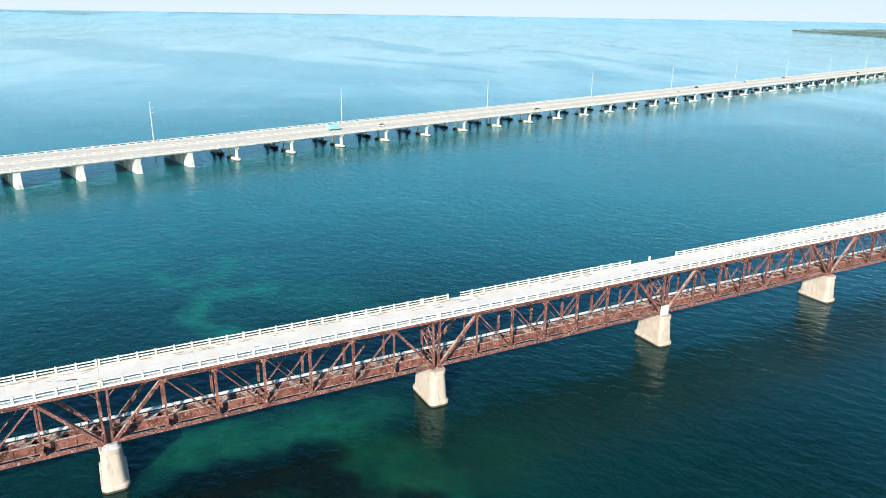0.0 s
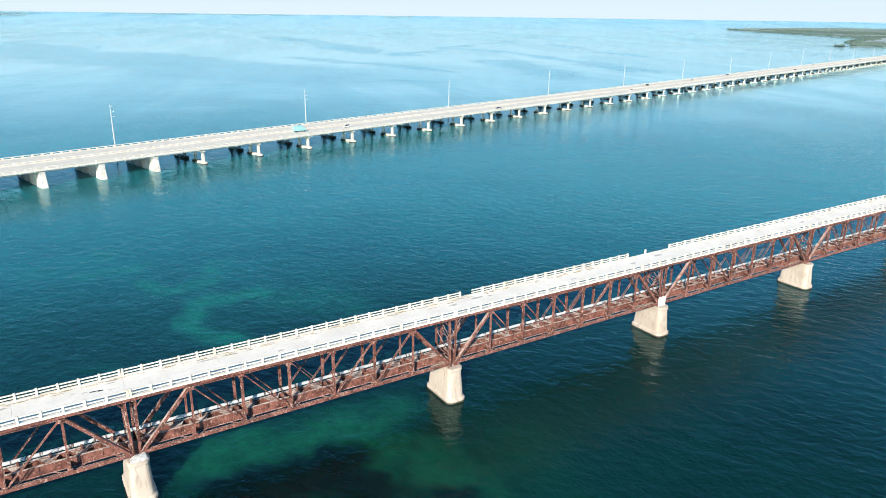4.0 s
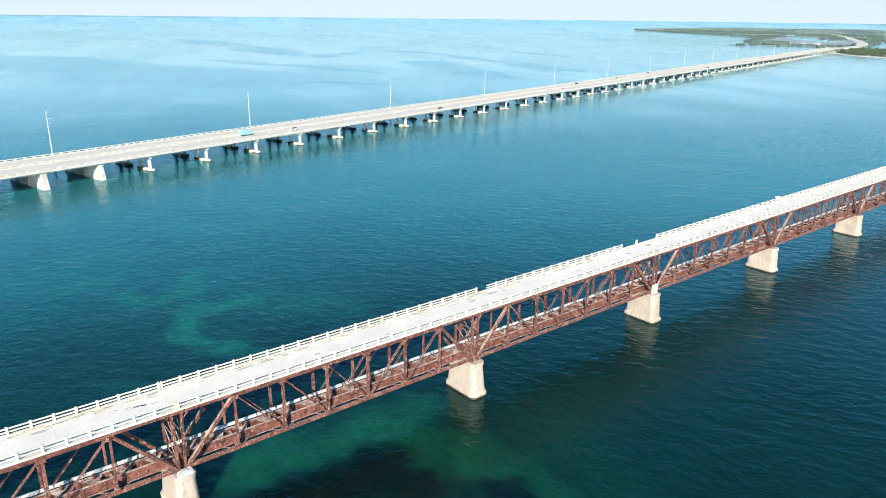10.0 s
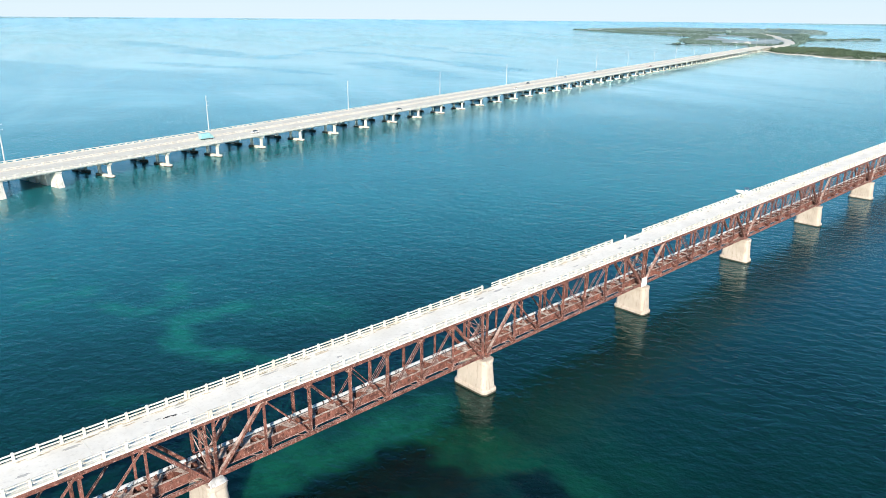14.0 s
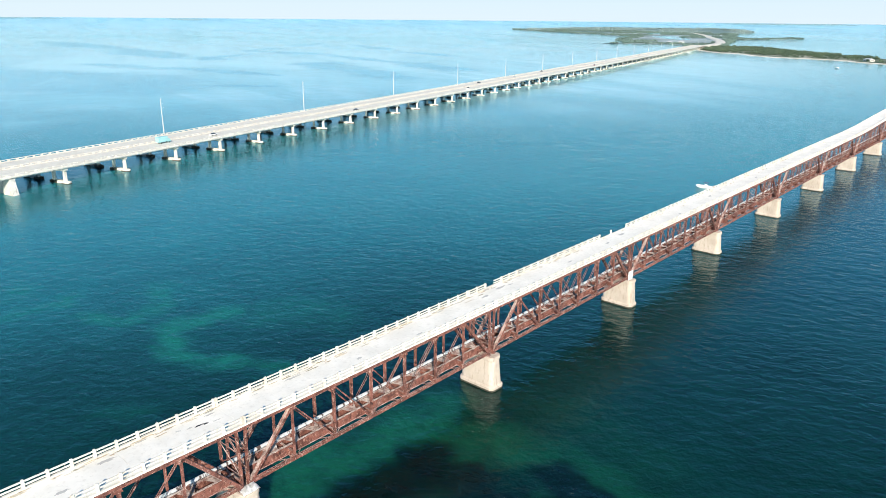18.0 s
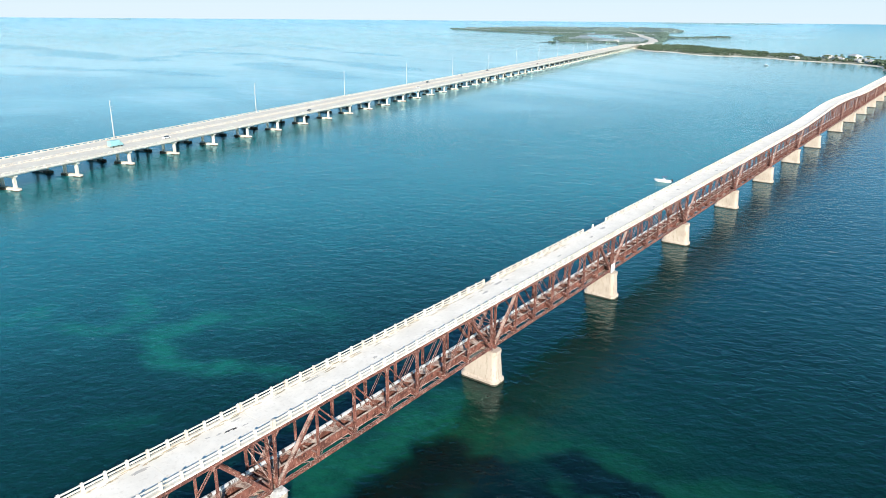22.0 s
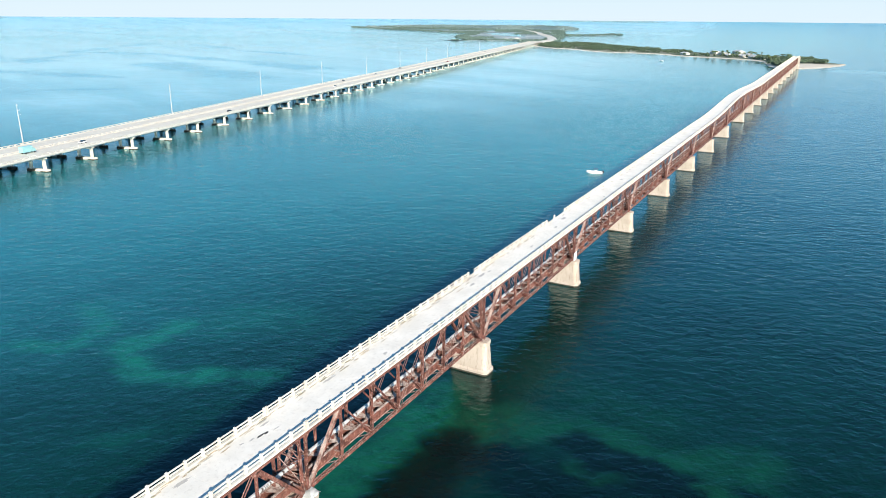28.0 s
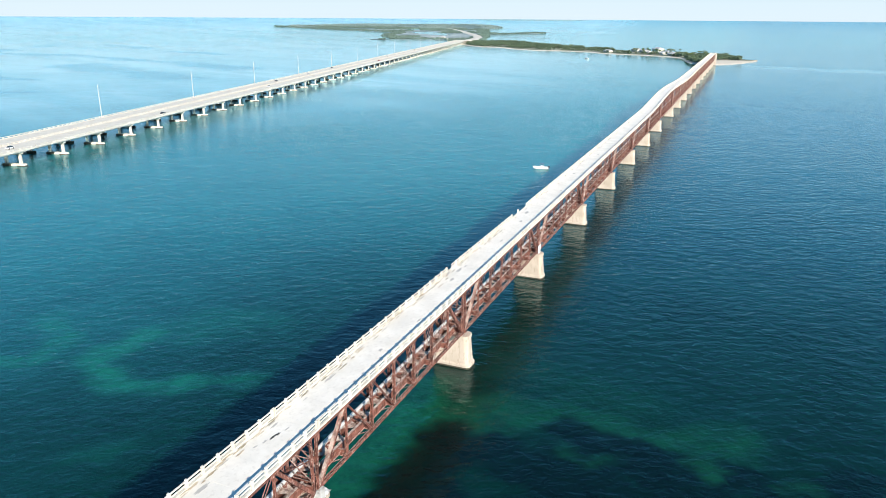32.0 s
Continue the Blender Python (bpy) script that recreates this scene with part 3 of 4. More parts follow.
def make_pier():
    pier = thing("bridge_pier", "tan weathered concrete bridge pier standing in the sea", "pier", "piers of the old bridge", at=(0, 0, 0))
    bm = bmesh.new()
    loft(bm, [pier_ring(1.72, 0.05, 8.1, 1.0, 1.05), pier_ring(1.42, 0.45, 7.7, 0.9, 6.1)])
    part("shaft", bm, PIERC, pier)
    bm = bmesh.new()
    loft(bm, [pier_ring(1.50, 0.38, 7.78, 0.95, 6.1), pier_ring(1.56, 0.32, 7.84, 1.0, 6.3), pier_ring(1.56, 0.32, 7.84, 1.0, 6.85), pier_ring(1.46, 0.42, 7.74, 0.95, 6.92)])
    part("cap", bm, PIERC, pier)
    bm = bmesh.new()
    loft(bm, [pier_ring(2.0, -0.25, 8.4, 1.1, -3.0), pier_ring(2.0, -0.25, 8.4, 1.1, 0.75), pier_ring(1.78, -0.02, 8.18, 1.02, 1.05)])
    part("footing", bm, PIERC, pier)
    bm = bmesh.new()
    loft(bm, [pier_ring(2.02, -0.27, 8.42, 1.1, -1.0), pier_ring(2.02, -0.27, 8.42, 1.1, 0.32)])
    part("tide_band", bm, TIDE_SHADE, pier, "dark band of tidal growth")
    return pier


first_pier = None
for x in PIERS:
    if first_pier is None:
        first_pier = make_pier()
        first_pier.location = (x, 0, 0)
    else:
        copy_thing(first_pier, pose(x, 0, 0))
for x in PIERS[1:-1]:
    pier_bent(x)
for a, b in zip(PIERS, PIERS[1:]):
    truss_span(a, b, a < 300)


def deck_run(a, b, y0, y1, z0, z1, step=8.0):
    """A strip of road between two stations that follows its rise."""
    bm = bmesh.new()
    n = max(1, int(round((b - a) / step)))
    rings = []
    for k in range(n + 1):
        x = a + (b - a) * k / n
        d = rise(x)
        rings.append([(x, y0, z0 + d), (x, y1, z0 + d), (x, y1, z1 + d), (x, y0, z1 + d)])
    loft(bm, rings)
    return bm


deck = thing("road_deck", "bleached cracked concrete road deck on top of the trusses", "bridge deck")
for a, b in zip(PIERS, PIERS[1:]):
    q = [a + (b - a) * k / 4 for k in range(5)]
    for c, d in zip(q, q[1:]):
        part("deck_slab", deck_run(c + 0.012, d - 0.012, D_LO, D_HI, Z_DECK - 0.17, Z_DECK), DECK, deck)
        for y0, y1 in ((D_LO, D_LO + 0.34), (D_HI - 0.34, D_HI)):
            part("kerb", deck_run(c + 0.012, d - 0.012, y0, y1, Z_DECK + 0.004, Z_DECK + 0.14), RAIL, deck)
        for y in (D_LO + 0.12, D_HI - 0.12):
            part("edge_channel", deck_run(c + 0.03, d - 0.03, y - 0.1, y + 0.1, Z_DECK - 0.62, Z_DECK - 0.174), BLEACHED, deck, "rust-streaked channel under the slab edge")
    for y in (D_LO + 0.7, Y_MID - 1.2, Y_MID + 1.2, D_HI - 0.7):
        part("road_stringer", deck_run(a + 0.3, b - 0.3, y - 0.13, y + 0.13, Z_DECK - 0.75, Z_DECK - 0.174), RUST, deck, "rusted stringer under the slab")


def post_mesh():
    bm = bmesh.new()
    loft(bm, [[(sx * w, sy * d, z) for sx, sy in ((-1, -1), (1, -1), (1, 1), (-1, 1))] for w, d, z in ((0.17, 0.18, -0.3), (0.155, 0.165, 1.12), (0.12, 0.13, 1.22))])
    return mesh_of("post", bm, RAIL)


POST = post_mesh()
GAPS = ((4.9, 7.3), (50.2, 62.8))       # broken stretches of the far railing


def railing(a, b, y, broken):
    rail = thing("railing", "whitewashed concrete post-and-rail parapet%s" % (", partly broken" if broken else ""), "railing", "railings of the old bridge", at=((a + b) / 2, y, Z_DECK))
    n = int(round((b - a) / 2.68))
    xs = [a + 0.2 + (b - a - 0.4) * k / n for k in range(n + 1)]
    o = Vector(rail.location)

    def lost(x):
        return broken and any(g0 < x < g1 for g0, g1 in GAPS)

    for k, x in enumerate(xs):
        if lost(x) and random.random() < 0.6:
            continue
        p = part("post", POST, None, rail)
        p.location = Vector((x, y, Z_DECK + rise(x))) - o
        p.rotation_euler = (random.uniform(-0.03, 0.03), random.uniform(-0.03, 0.03), 0)
    for k in range(n):
        if lost((xs[k] + xs[k + 1]) / 2):
            continue
        bm = bmesh.new()
        for z0, z1 in ((0.90, 1.10), (0.42, 0.62)):
            p, q = Vector((xs[k], y, Z_DECK + rise(xs[k]) + (z0 + z1) / 2)) - o, Vector((xs[k + 1], y, Z_DECK + rise(xs[k + 1]) + (z0 + z1) / 2)) - o
            bar(bm, p, q, 0.11, z1 - z0)
        part("rail", bm, RAIL, rail)


for a, b in zip(PIERS, PIERS[1:]):
    railing(a, b, D_LO + 0.22, False)
    railing(a, b, D_HI - 0.22, a < 60 and b > 0)

# the water pipe along the old floor
pipe = thing("water_pipe", "silver-grey wrapped pipe along the old track floor", "pipe")
Y_PIPE, Z_PIPE = Y_MID + 0.6, 9.75
for a, b in zip(PIERS, PIERS[1:]):
    bm = bmesh.new()
    tube(bm, [(a + (b - a) * k / 4, Y_PIPE, Z_PIPE) for k in range(5)], 0.27, 10)
    part("pipe_length", bm, PIPE, pipe)
    k = a + 2
    while k < b:
        bm = bmesh.new()
        box(bm, (k - 0.12, Y_PIPE - 0.3, 8.9), (k + 0.12, Y_PIPE + 0.5, Z_PIPE - 0.2))
        box(bm, (k - 0.15, Y_PIPE - 0.32, Z_PIPE - 0.1), (k + 0.15, Y_PIPE + 0.32, Z_PIPE + 0.02))
        part("saddle", bm, RUST, pipe)
        k += 4.0

# ---- the new highway bridge ----
HW = pose(14.4, 242.5, 0, 0, 0, 13.45)   # s along, w across, away from the old bridge
W_LO, W_HI, Z_HW = -2.7, 28.0, 7.6
W_MID = (W_LO + W_HI) / 2
highway = thing("highway_bridge", "long white concrete four-lane highway bridge on low piers", "bridge")
highway.matrix_world = HW


def straight(a, b, y0, y1, z0, z1):
    bm = bmesh.new()
    box(bm, (a, y0, z0), (b, y1, z1))
    return bm


stations = [-23.3 * k for k in range(8, 0, -1)] + [29.8 * k for k in range(49)] + [1446 + 14.0 * k for k in range(21)]
for a, b in zip(stations, stations[1:]):
    slab = part("deck_slab", straight(a + 0.02, b - 0.02, W_LO, W_HI, Z_HW - 0.55, Z_HW), HWC, highway)
    part("road_surface", straight(a + 0.02, b - 0.02, W_LO + 0.6, W_HI - 0.6, Z_HW, Z_HW + 0.03), ROAD, slab, "pale concrete carriageway")
    for w in (W_LO + 0.25, W_HI - 0.25, W_MID):
        bm = bmesh.new()
        box(bm, (a + 0.02, w - 0.22, Z_HW), (b - 0.02, w + 0.22, Z_HW + 0.32))
        box(bm, (a + 0.02, w - 0.16, Z_HW + 0.82), (b - 0.02, w + 0.16, Z_HW + 1.08))
        n = int((b - a) / 3.7)
        for k in range(n):
            x = a + (k + 0.5) * (b - a) / n
            box(bm, (x - 0.55, w - 0.15, Z_HW + 0.32), (x + 0.55, w + 0.15, Z_HW + 0.82))
        part("barrier", bm, HWC, slab, "concrete parapet with long openings")
    for w in (W_LO + 1.2, W_LO + 5.5, W_MID - 4.5, W_MID - 0.9, W_MID + 0.9, W_MID + 4.5, W_HI - 5.5, W_HI - 1.2):
        if a < 900:
            part("girder", straight(a + 0.05, b - 0.05, w - 0.35, w + 0.35, Z_HW - 1.15, Z_HW - 0.55), HWC, slab)


def wall_pier():
    t = thing("highway_pier", "pale concrete wall pier with sloping ends", "pier", "wall piers of the highway bridge")
    for c0, c1 in ((W_LO - 0.8, 3.6), (5.4, 11.6), (14.0, 20.2), (22.0, W_HI + 0.6)):
        bm = bmesh.new()
        loft(bm, [[(sx * hx, y, z) for sx, y in ((-1, c0 + d), (1, c0 + d), (1, c1 - d), (-1, c1 - d))] for hx, d, z in ((1.25, 0.0, -2.0), (1.10, 1.3, 5.2), (1.10, 1.3, 6.4))])
        part("wall", bm, STAINED, t)
        bm = bmesh.new()
        box(bm, (-1.16, c0 + 1.2, 6.0), (1.16, c1 - 1.2, 6.5))
        part("cap_beam", bm, STAINED, t)
    return t


def oblong(w, half, r, n=14):
    """A rounded outline, drawn out across the road."""
    return [(r * math.cos(a), w + (half if math.sin(a) > 0 else -half) + r * math.sin(a)) for a in [2 * math.pi * (k + 0.5) / n for k in range(n)]]


def column_pier():
    t = thing("highway_pier", "concrete column pier on rounded footings at the waterline", "pier", "column piers of the highway bridge")
    for pair in ((-0.4, 7.0), (18.2, 25.6)):
        for w in pair:
            bm = bmesh.new()
            loft(bm, [[(x, y, z) for x, y in oblong(w - 0.3, 1.0, r)] for r, z in ((1.45, -1.2), (1.45, 0.80), (1.25, 1.0))])
            outer = w in (-0.4, 25.6)
            # inner footings get the dark colour in place of the deck's shade
            f = part("footing", bm, HWC if outer else TIDE_SHADE, t, "" if outer else "inner footing coloured black for the shade under the deck")
            bm = bmesh.new()
            loft(bm, [[(x, y, z) for x, y in oblong(w - 0.3, 1.0, 1.49)] for z in (-0.6, 0.38)])
            part("tide_band", bm, TIDE_SHADE, f, "dark tidal growth")
            bm = bmesh.new()
            loft(bm, [[(sx * hx, w + sy * hy, z) for sx, sy in ((-1, -1), (1, -1), (1, 1), (-1, 1))] for hx, hy, z in ((0.62, 0.62, 0.95), (0.55, 0.55, 1.5), (0.55, 0.55, 5.5))])
            part("column", bm, HWC, t)
        bm = bmesh.new()
        loft(bm, [[(sx * hx, y, z) for sx, y in ((-1, pair[0] + 1.2), (1, pair[0] + 1.2), (1, pair[1] - 1.2), (-1, pair[1] - 1.2))] for hx, z in ((0.75, -0.3), (0.75, 0.95), (0.6, 1.1))])
        part("tie_beam", bm, HWC, t)
        c0, c1 = pair[0] - 1.5, pair[1] + 1.5
        bm = bmesh.new()
        loft(bm, [[(sx * 0.7, y, z) for sx, y in ((-1, c0 + d), (1, c0 + d), (1, c1 - d), (-1, c1 - d))] for d, z in ((0.7, 5.35), (0.0, 5.8), (0.0, 6.45))])
        part("cap_beam", bm, HWC, t)
    return t


def pile_bent():
    t = thing("highway_pier", "concrete pile bent close to the shore", "pier", "pile bents of the highway bridge")
    for k in range(6):
        bm = bmesh.new()
        tube(bm, [(0, W_LO + 2 + k * 5.3, -1.5), (0, W_LO + 2 + k * 5.3, 6.0)], 0.45, 8)
        part("pile", bm, HWC, t)
    bm = bmesh.new()
    box(bm, (-0.6, W_LO + 0.8, 5.9), (0.6, W_HI - 0.8, 6.45))
    part("cap_beam", bm, HWC, t)
    return t


for make, where in ((wall_pier, stations[:8]), (column_pier, stations[8:57]), (pile_bent, stations[57:])):
    one = make()
    one.matrix_world = HW @ pose(where[0], 0, 0)
    for s in where[1:]:
        copy_thing(one, HW @ pose(s, 0, 0))


def utility_pole():
    t = thing("utility_pole", "tall pale concrete utility pole beside the highway bridge", "pole", "utility poles along the highway")
    bm = bmesh.new()
    tube(bm, [(0, 0, -2), (0, 0, 12), (0, 0, 26.6)], [0.36, 0.28, 0.15], 8)
    part("shaft", bm, POLE, t)
    for z, ln in ((25.6, 0.9), (23.2, 1.5), (21.0, 1.5)):
        bm = bmesh.new()
        bar(bm, (0, 0.1, z), (ln, 0.1, z + 0.12), 0.12, 0.14)
        bar(bm, (ln, 0.1, z), (ln, 0.1, z + 0.45), 0.16, 0.16)
        part("insulator_arm", bm, POLE, t)
    return t


one = utility_pole()
one.matrix_world = HW @ pose(-27, 32.4, 0)
for p in [82.0] + [201.1 + 115.6 * k for k in range(16)]:
    copy_thing(one, HW @ pose(p, 32.4, 0))


# ---- small things on the old bridge ----
def ragged(x, y, z, rx, ry, n=18, seed=1):
    """A thin flat patch with a ragged rim."""
    rnd = random.Random(seed)
    bm = bmesh.new()
    pts = []
    for k in range(n):
        a = 2 * math.pi * k / n
        r = rnd.uniform(0.45, 1.1)
        pts.append((x + rx * r * math.cos(a), y + ry * r * math.sin(a)))
    loft(bm, [[(px, py, z) for px, py in pts], [(px, py, z + 0.012) for px, py in pts]])
    return bm


STAIN = plain("grey_road_stain", (0.52, 0.50, 0.46), 0.9, 0, 0.5)
for k, (x, y, rx, ry, mat) in enumerate([
    (-60.2, 5.15, 0.75, 0.2, DARK), (-59.4, 4.95, 0.45, 0.25, DARK), (-58.0, 4.6, 0.6, 0.12, STAIN), (-61.4, 5.5, 0.5, 0.2, STAIN), (-62.8, 5.9, 0.4, 0.2, STAIN),
    (1.0, 5.4, 1.1, 0.4, STAIN), (6.8, 6.2, 1.6, 0.45, STAIN), (9.5, 5.8, 0.9, 0.3, STAIN), (57.0, 6.0, 1.8, 0.6, STAIN), (48.0, 5.0, 1.2, 0.4, STAIN),
    (-33.0, 4.0, 0.7, 0.3, STAIN), (-20.0, 3.2, 0.9, 0.25, STAIN), (30.0, 4.4, 1.0, 0.3, STAIN), (112.0, 5.5, 1.4, 0.5, STAIN), (86.0, 3.6, 0.9, 0.3, STAIN),
    (-44.0, 6.6, 1.4, 0.3, STAIN), (-72.0, 6.4, 1.6, 0.35, STAIN), (-78.0, 4.2, 0.9, 0.3, STAIN), (150.0, 4.6, 1.2, 0.4, STAIN)]):
    part("road_patch", ragged(x, y, Z_DECK + 0.004, rx, ry, seed=k), mat, deck, "dark tar patch" if mat == DARK else "grey stain")


WEEDS = plain("dry_weeds", (0.36, 0.32, 0.22), 0.95, 0, 0.5)
grit_rnd = random.Random(21)
for k in range(300):
    x = grit_rnd.uniform(-168, 250) if k > 190 else grit_rnd.uniform(-125, 40)
    mat = (GRIT, GRIT, STAIN, WEEDS)[k % 4]
    off = abs(grit_rnd.gauss(0, 0.45)) + 0.45
    part("gutter_grit", ragged(x, D_HI - off, Z_DECK + 0.004 + 0.0003 * k, grit_rnd.uniform(0.25, 1.5), grit_rnd.uniform(0.05, 0.20), 18, 100 + k), mat, deck, "tan grit and dead weeds along the kerb")


def tarp(x, y, z):
    """A crumpled white sheet over a bearing."""
    bm = bmesh.new()
    rnd = random.Random(4)
    n, m = 9, 7
    g = []
    for i in range(n):
        row = []
        for j in range(m):
            u, v = i / (n - 1) * 2 - 1, j / (m - 1) * 2 - 1
            h = (0.5 + 0.22 * u) * (1 - abs(u) ** 5) * (1 - abs(v) ** 3) + rnd.uniform(-0.06, 0.06)
            row.append(bm.verts.new((x + u * 1.25 + rnd.uniform(-0.08, 0.08), y + v * 0.95 + rnd.uniform(-0.08, 0.08), z + max(0.0, h))))
        g.append(row)
    for i in range(n - 1):
        for j in range(m - 1):
            bm.faces.new((g[i][j], g[i + 1][j], g[i + 1][j + 1], g[i][j + 1]))
    r = bmesh.ops.solidify(bm, geom=bm.faces[:], thickness=0.04)
    ob = part("tarpaulin", bm, WHITE)
    tagged(ob, "crumpled white sheet lying on the pier top", "sheet")


tarp(PIERS[2] + 0.1, 1.35, 6.93)


def sign_panel(x):
    sign = thing("sign_panel", "white square panel with faint grey lines at the truss foot", "sign", at=(x, 1.38, 7.0))
    bm = bmesh.new()
    box(bm, (-1.15, -0.03, 0.0), (1.15, 0.03, 2.2))
    part("panel", bm, WHITE, sign)
    for k, w in enumerate((0.7, 0.85, 0.6, 0.8)):
        bm = bmesh.new()
        box(bm, (-w, -0.042, 1.75 - k * 0.42), (w, -0.032, 1.87 - k * 0.42))
        part("lettering_bar", bm, plain("faint_grey_paint", (0.55, 0.55, 0.54)) if k == 0 else bpy.data.materials["faint_grey_paint"], sign)
    for dx in (-0.8, 0.8):
        bm = bmesh.new()
        box(bm, (dx - 0.05, 0.03, 0.0), (dx + 0.05, 0.16, 2.1))
        part("bracket", bm, RUST, sign)


sign_panel(PIERS[4] - 0.2)


# ---- the boat ----
def motor_boat(at, heading):
    boat = thing("motor_boat", "white open motor boat with a canvas top drifting on the sea", "boat", at=at)
    boat.rotation_euler = (0, 0, radians(heading))
    hull = bmesh.new()
    rings = []
    for x, w, keel, sheer in ((-3.5, 1.18, -0.35, 0.75), (-1.5, 1.25, -0.42, 0.78), (0.8, 1.22, -0.42, 0.88), (2.3, 0.85, -0.25, 1.02), (3.2, 0.38, 0.15, 1.14), (3.7, 0.05, 0.7, 1.2)):
        rings.append([(x, 0, keel), (x, w * 0.75, keel + 0.35), (x, w, sheer), (x, w * 0.86, sheer), (x, w * 0.8, 0.35 if sheer < 1.1 else sheer - 0.1), (x, -w * 0.8, 0.35 if sheer < 1.1 else sheer - 0.1), (x, -w * 0.86, sheer), (x, -w, sheer), (x, -w * 0.75, keel + 0.35)])
    loft(hull, rings)
    part("hull", hull, plain("white_gelcoat", (0.82, 0.82, 0.80), 0.25, 0, 0.05), boat)
    bm = bmesh.new()
    loft(bm, [[(sx * a - 0.4, sy * b, z) for sx, sy in ((-1, -1), (1, -1), (1, 1), (-1, 1))] for a, b, z in ((0.55, 0.45, 0.3), (0.5, 0.42, 1.2), (0.3, 0.36, 1.5))])
    part("console", bm, bpy.data.materials["white_gelcoat"], boat)
    for sx in (-0.9, 0.3):
        for sy in (-0.75, 0.75):
            bm = bmesh.new()
            tube(bm, [(sx - 0.2, sy, 0.5), (sx - 0.2, sy * 0.95, 2.35)], 0.03, 6)
            part("top_pole", bm, PIPE, boat)
    bm = bmesh.new()
    loft(bm, [[(x, -0.95, 2.3), (x, 0, 2.4), (x, 0.95, 2.3), (x, 0.95, 2.35), (x, 0, 2.46), (x, -0.95, 2.35)] for x in (-1.5, -0.4, 0.6)])
    part("canvas_top", bm, plain("dark_blue_canvas", (0.03, 0.05, 0.09), 0.9), boat)
    bm = bmesh.new()
    loft(bm, [[(sx * a - 3.75, sy * b, z) for sx, sy in ((-1, -1), (1, -1), (1, 1), (-1, 1))] for a, b, z in ((0.14, 0.1, -0.6), (0.16, 0.12, 0.5), (0.34, 0.26, 0.75), (0.36, 0.26, 1.25), (0.2, 0.18, 1.4))])
    part("outboard_motor", bm, plain("black_motor_cowl", (0.03, 0.03, 0.035), 0.3), boat)
    bm = bmesh.new()
    box(bm, (-2.3, -0.8, 0.35), (-1.8, 0.8, 0.8))
    part("bench_seat", bm, bpy.data.materials["white_gelcoat"], boat)


motor_boat((196.0, 39.0, 0.12), 108)


def sail_boat(at, heading):
    boat = thing("moored_boat", "small white cabin boat moored off the beach", "boat", at=at)
    boat.rotation_euler = (0, 0, radians(heading))
    hull = bmesh.new()
    loft(hull, [[(x, 0, k), (x, w, 1.0), (x, w * 0.8, 1.1), (x, -w * 0.8, 1.1), (x, -w, 1.0)] for x, w, k in ((-4.5, 1.2, -0.2), (-1, 1.5, -0.5), (2.5, 1.1, -0.3), (4.8, 0.08, 0.6))])
    part("hull", hull, bpy.data.materials["white_gelcoat"], boat)
    bm = bmesh.new()
    loft(bm, [[(sx * a - 0.3, sy * b, z) for sx, sy in ((-1, -1), (1, -1), (1, 1), (-1, 1))] for a, b, z in ((1.9, 0.95, 1.05), (1.6, 0.8, 2.0))])
    part("cabin", bm, bpy.data.materials["white_gelcoat"], boat)
    bm = bmesh.new()
    tube(bm, [(0.6, 0, 1.0), (0.6, 0, 9.5)], [0.09, 0.05], 6)
    part("mast", bm, PIPE, boat)


sail_boat((1117, 209, 0.1), 60)


# ---- the islands ----
def ground_material(name, a, b, c, scale, spit=False):
    m = Mat(name, 0.95, 0, 0.2)
    n = m.noise(m.pos, scale, 5.0, 0.6)
    k = m.noise(m.mapped(m.pos, (0.4, 1, 1)), scale * 0.22, 3.0, 0.5)
    col = m.mix(m.ramp(k, 0.4, 0.6), m.mix(m.ramp(n, 0.35, 0.65), a, b), c)
    if spit:
        # bare sand at the point
        col = m.mix(m.ramp(m.math("ADD", length_of(m, m.pos, (-1115, 25, 0)), m.math("MULTIPLY", n, 30.0)), 62.0, 88.0, 1.0, 0.0), col, (0.62, 0.56, 0.46))
    m.colour(col)
    return m.m


def leaf_material(name, a, b):
    m = Mat(name, 0.75, 0, 0.25)
    isl = m.t.nodes.new("ShaderNodeNewGeometry").outputs["Random Per Island"]
    n = m.noise(m.pos, 0.05, 3.0, 0.5)
    m.colour(m.mix(isl, m.mix(m.ramp(n, 0.35, 0.65), a, b), tuple((p + q) * 0.62 for p, q in zip(a, b))))
    return m.m


SAND_M = ground_material("coral_sand", (0.62, 0.56, 0.46), (0.54, 0.48, 0.38), (0.66, 0.61, 0.52), 0.3)
SCRUB = ground_material("scrub_ground", (0.16, 0.19, 0.12), (0.42, 0.40, 0.33), (0.09, 0.12, 0.07), 0.05, True)
# distance haze is mixed into the flats' and both mangrove leaf colours
FLAT = ground_material("hazy_mangrove_flat", (0.19, 0.255, 0.25), (0.42, 0.48, 0.48), (0.15, 0.22, 0.21), 0.012)
LEAF = leaf_material("hardwood_leaves", (0.050, 0.088, 0.055), (0.105, 0.140, 0.085))
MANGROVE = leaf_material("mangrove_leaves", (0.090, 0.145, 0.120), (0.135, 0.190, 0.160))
HAZY_MANGROVE = leaf_material("hazy_mangrove_leaves", (0.150, 0.215, 0.205), (0.205, 0.265, 0.255))
FROND = leaf_material("palm_fronds", (0.040, 0.075, 0.025), (0.090, 0.115, 0.040))
BARK = plain("palm_bark", (0.28, 0.24, 0.19), 0.9, 0, 0.4)
STONE = ground_material("pale_riprap", (0.58, 0.55, 0.50), (0.45, 0.42, 0.38), (0.62, 0.60, 0.56), 0.5)


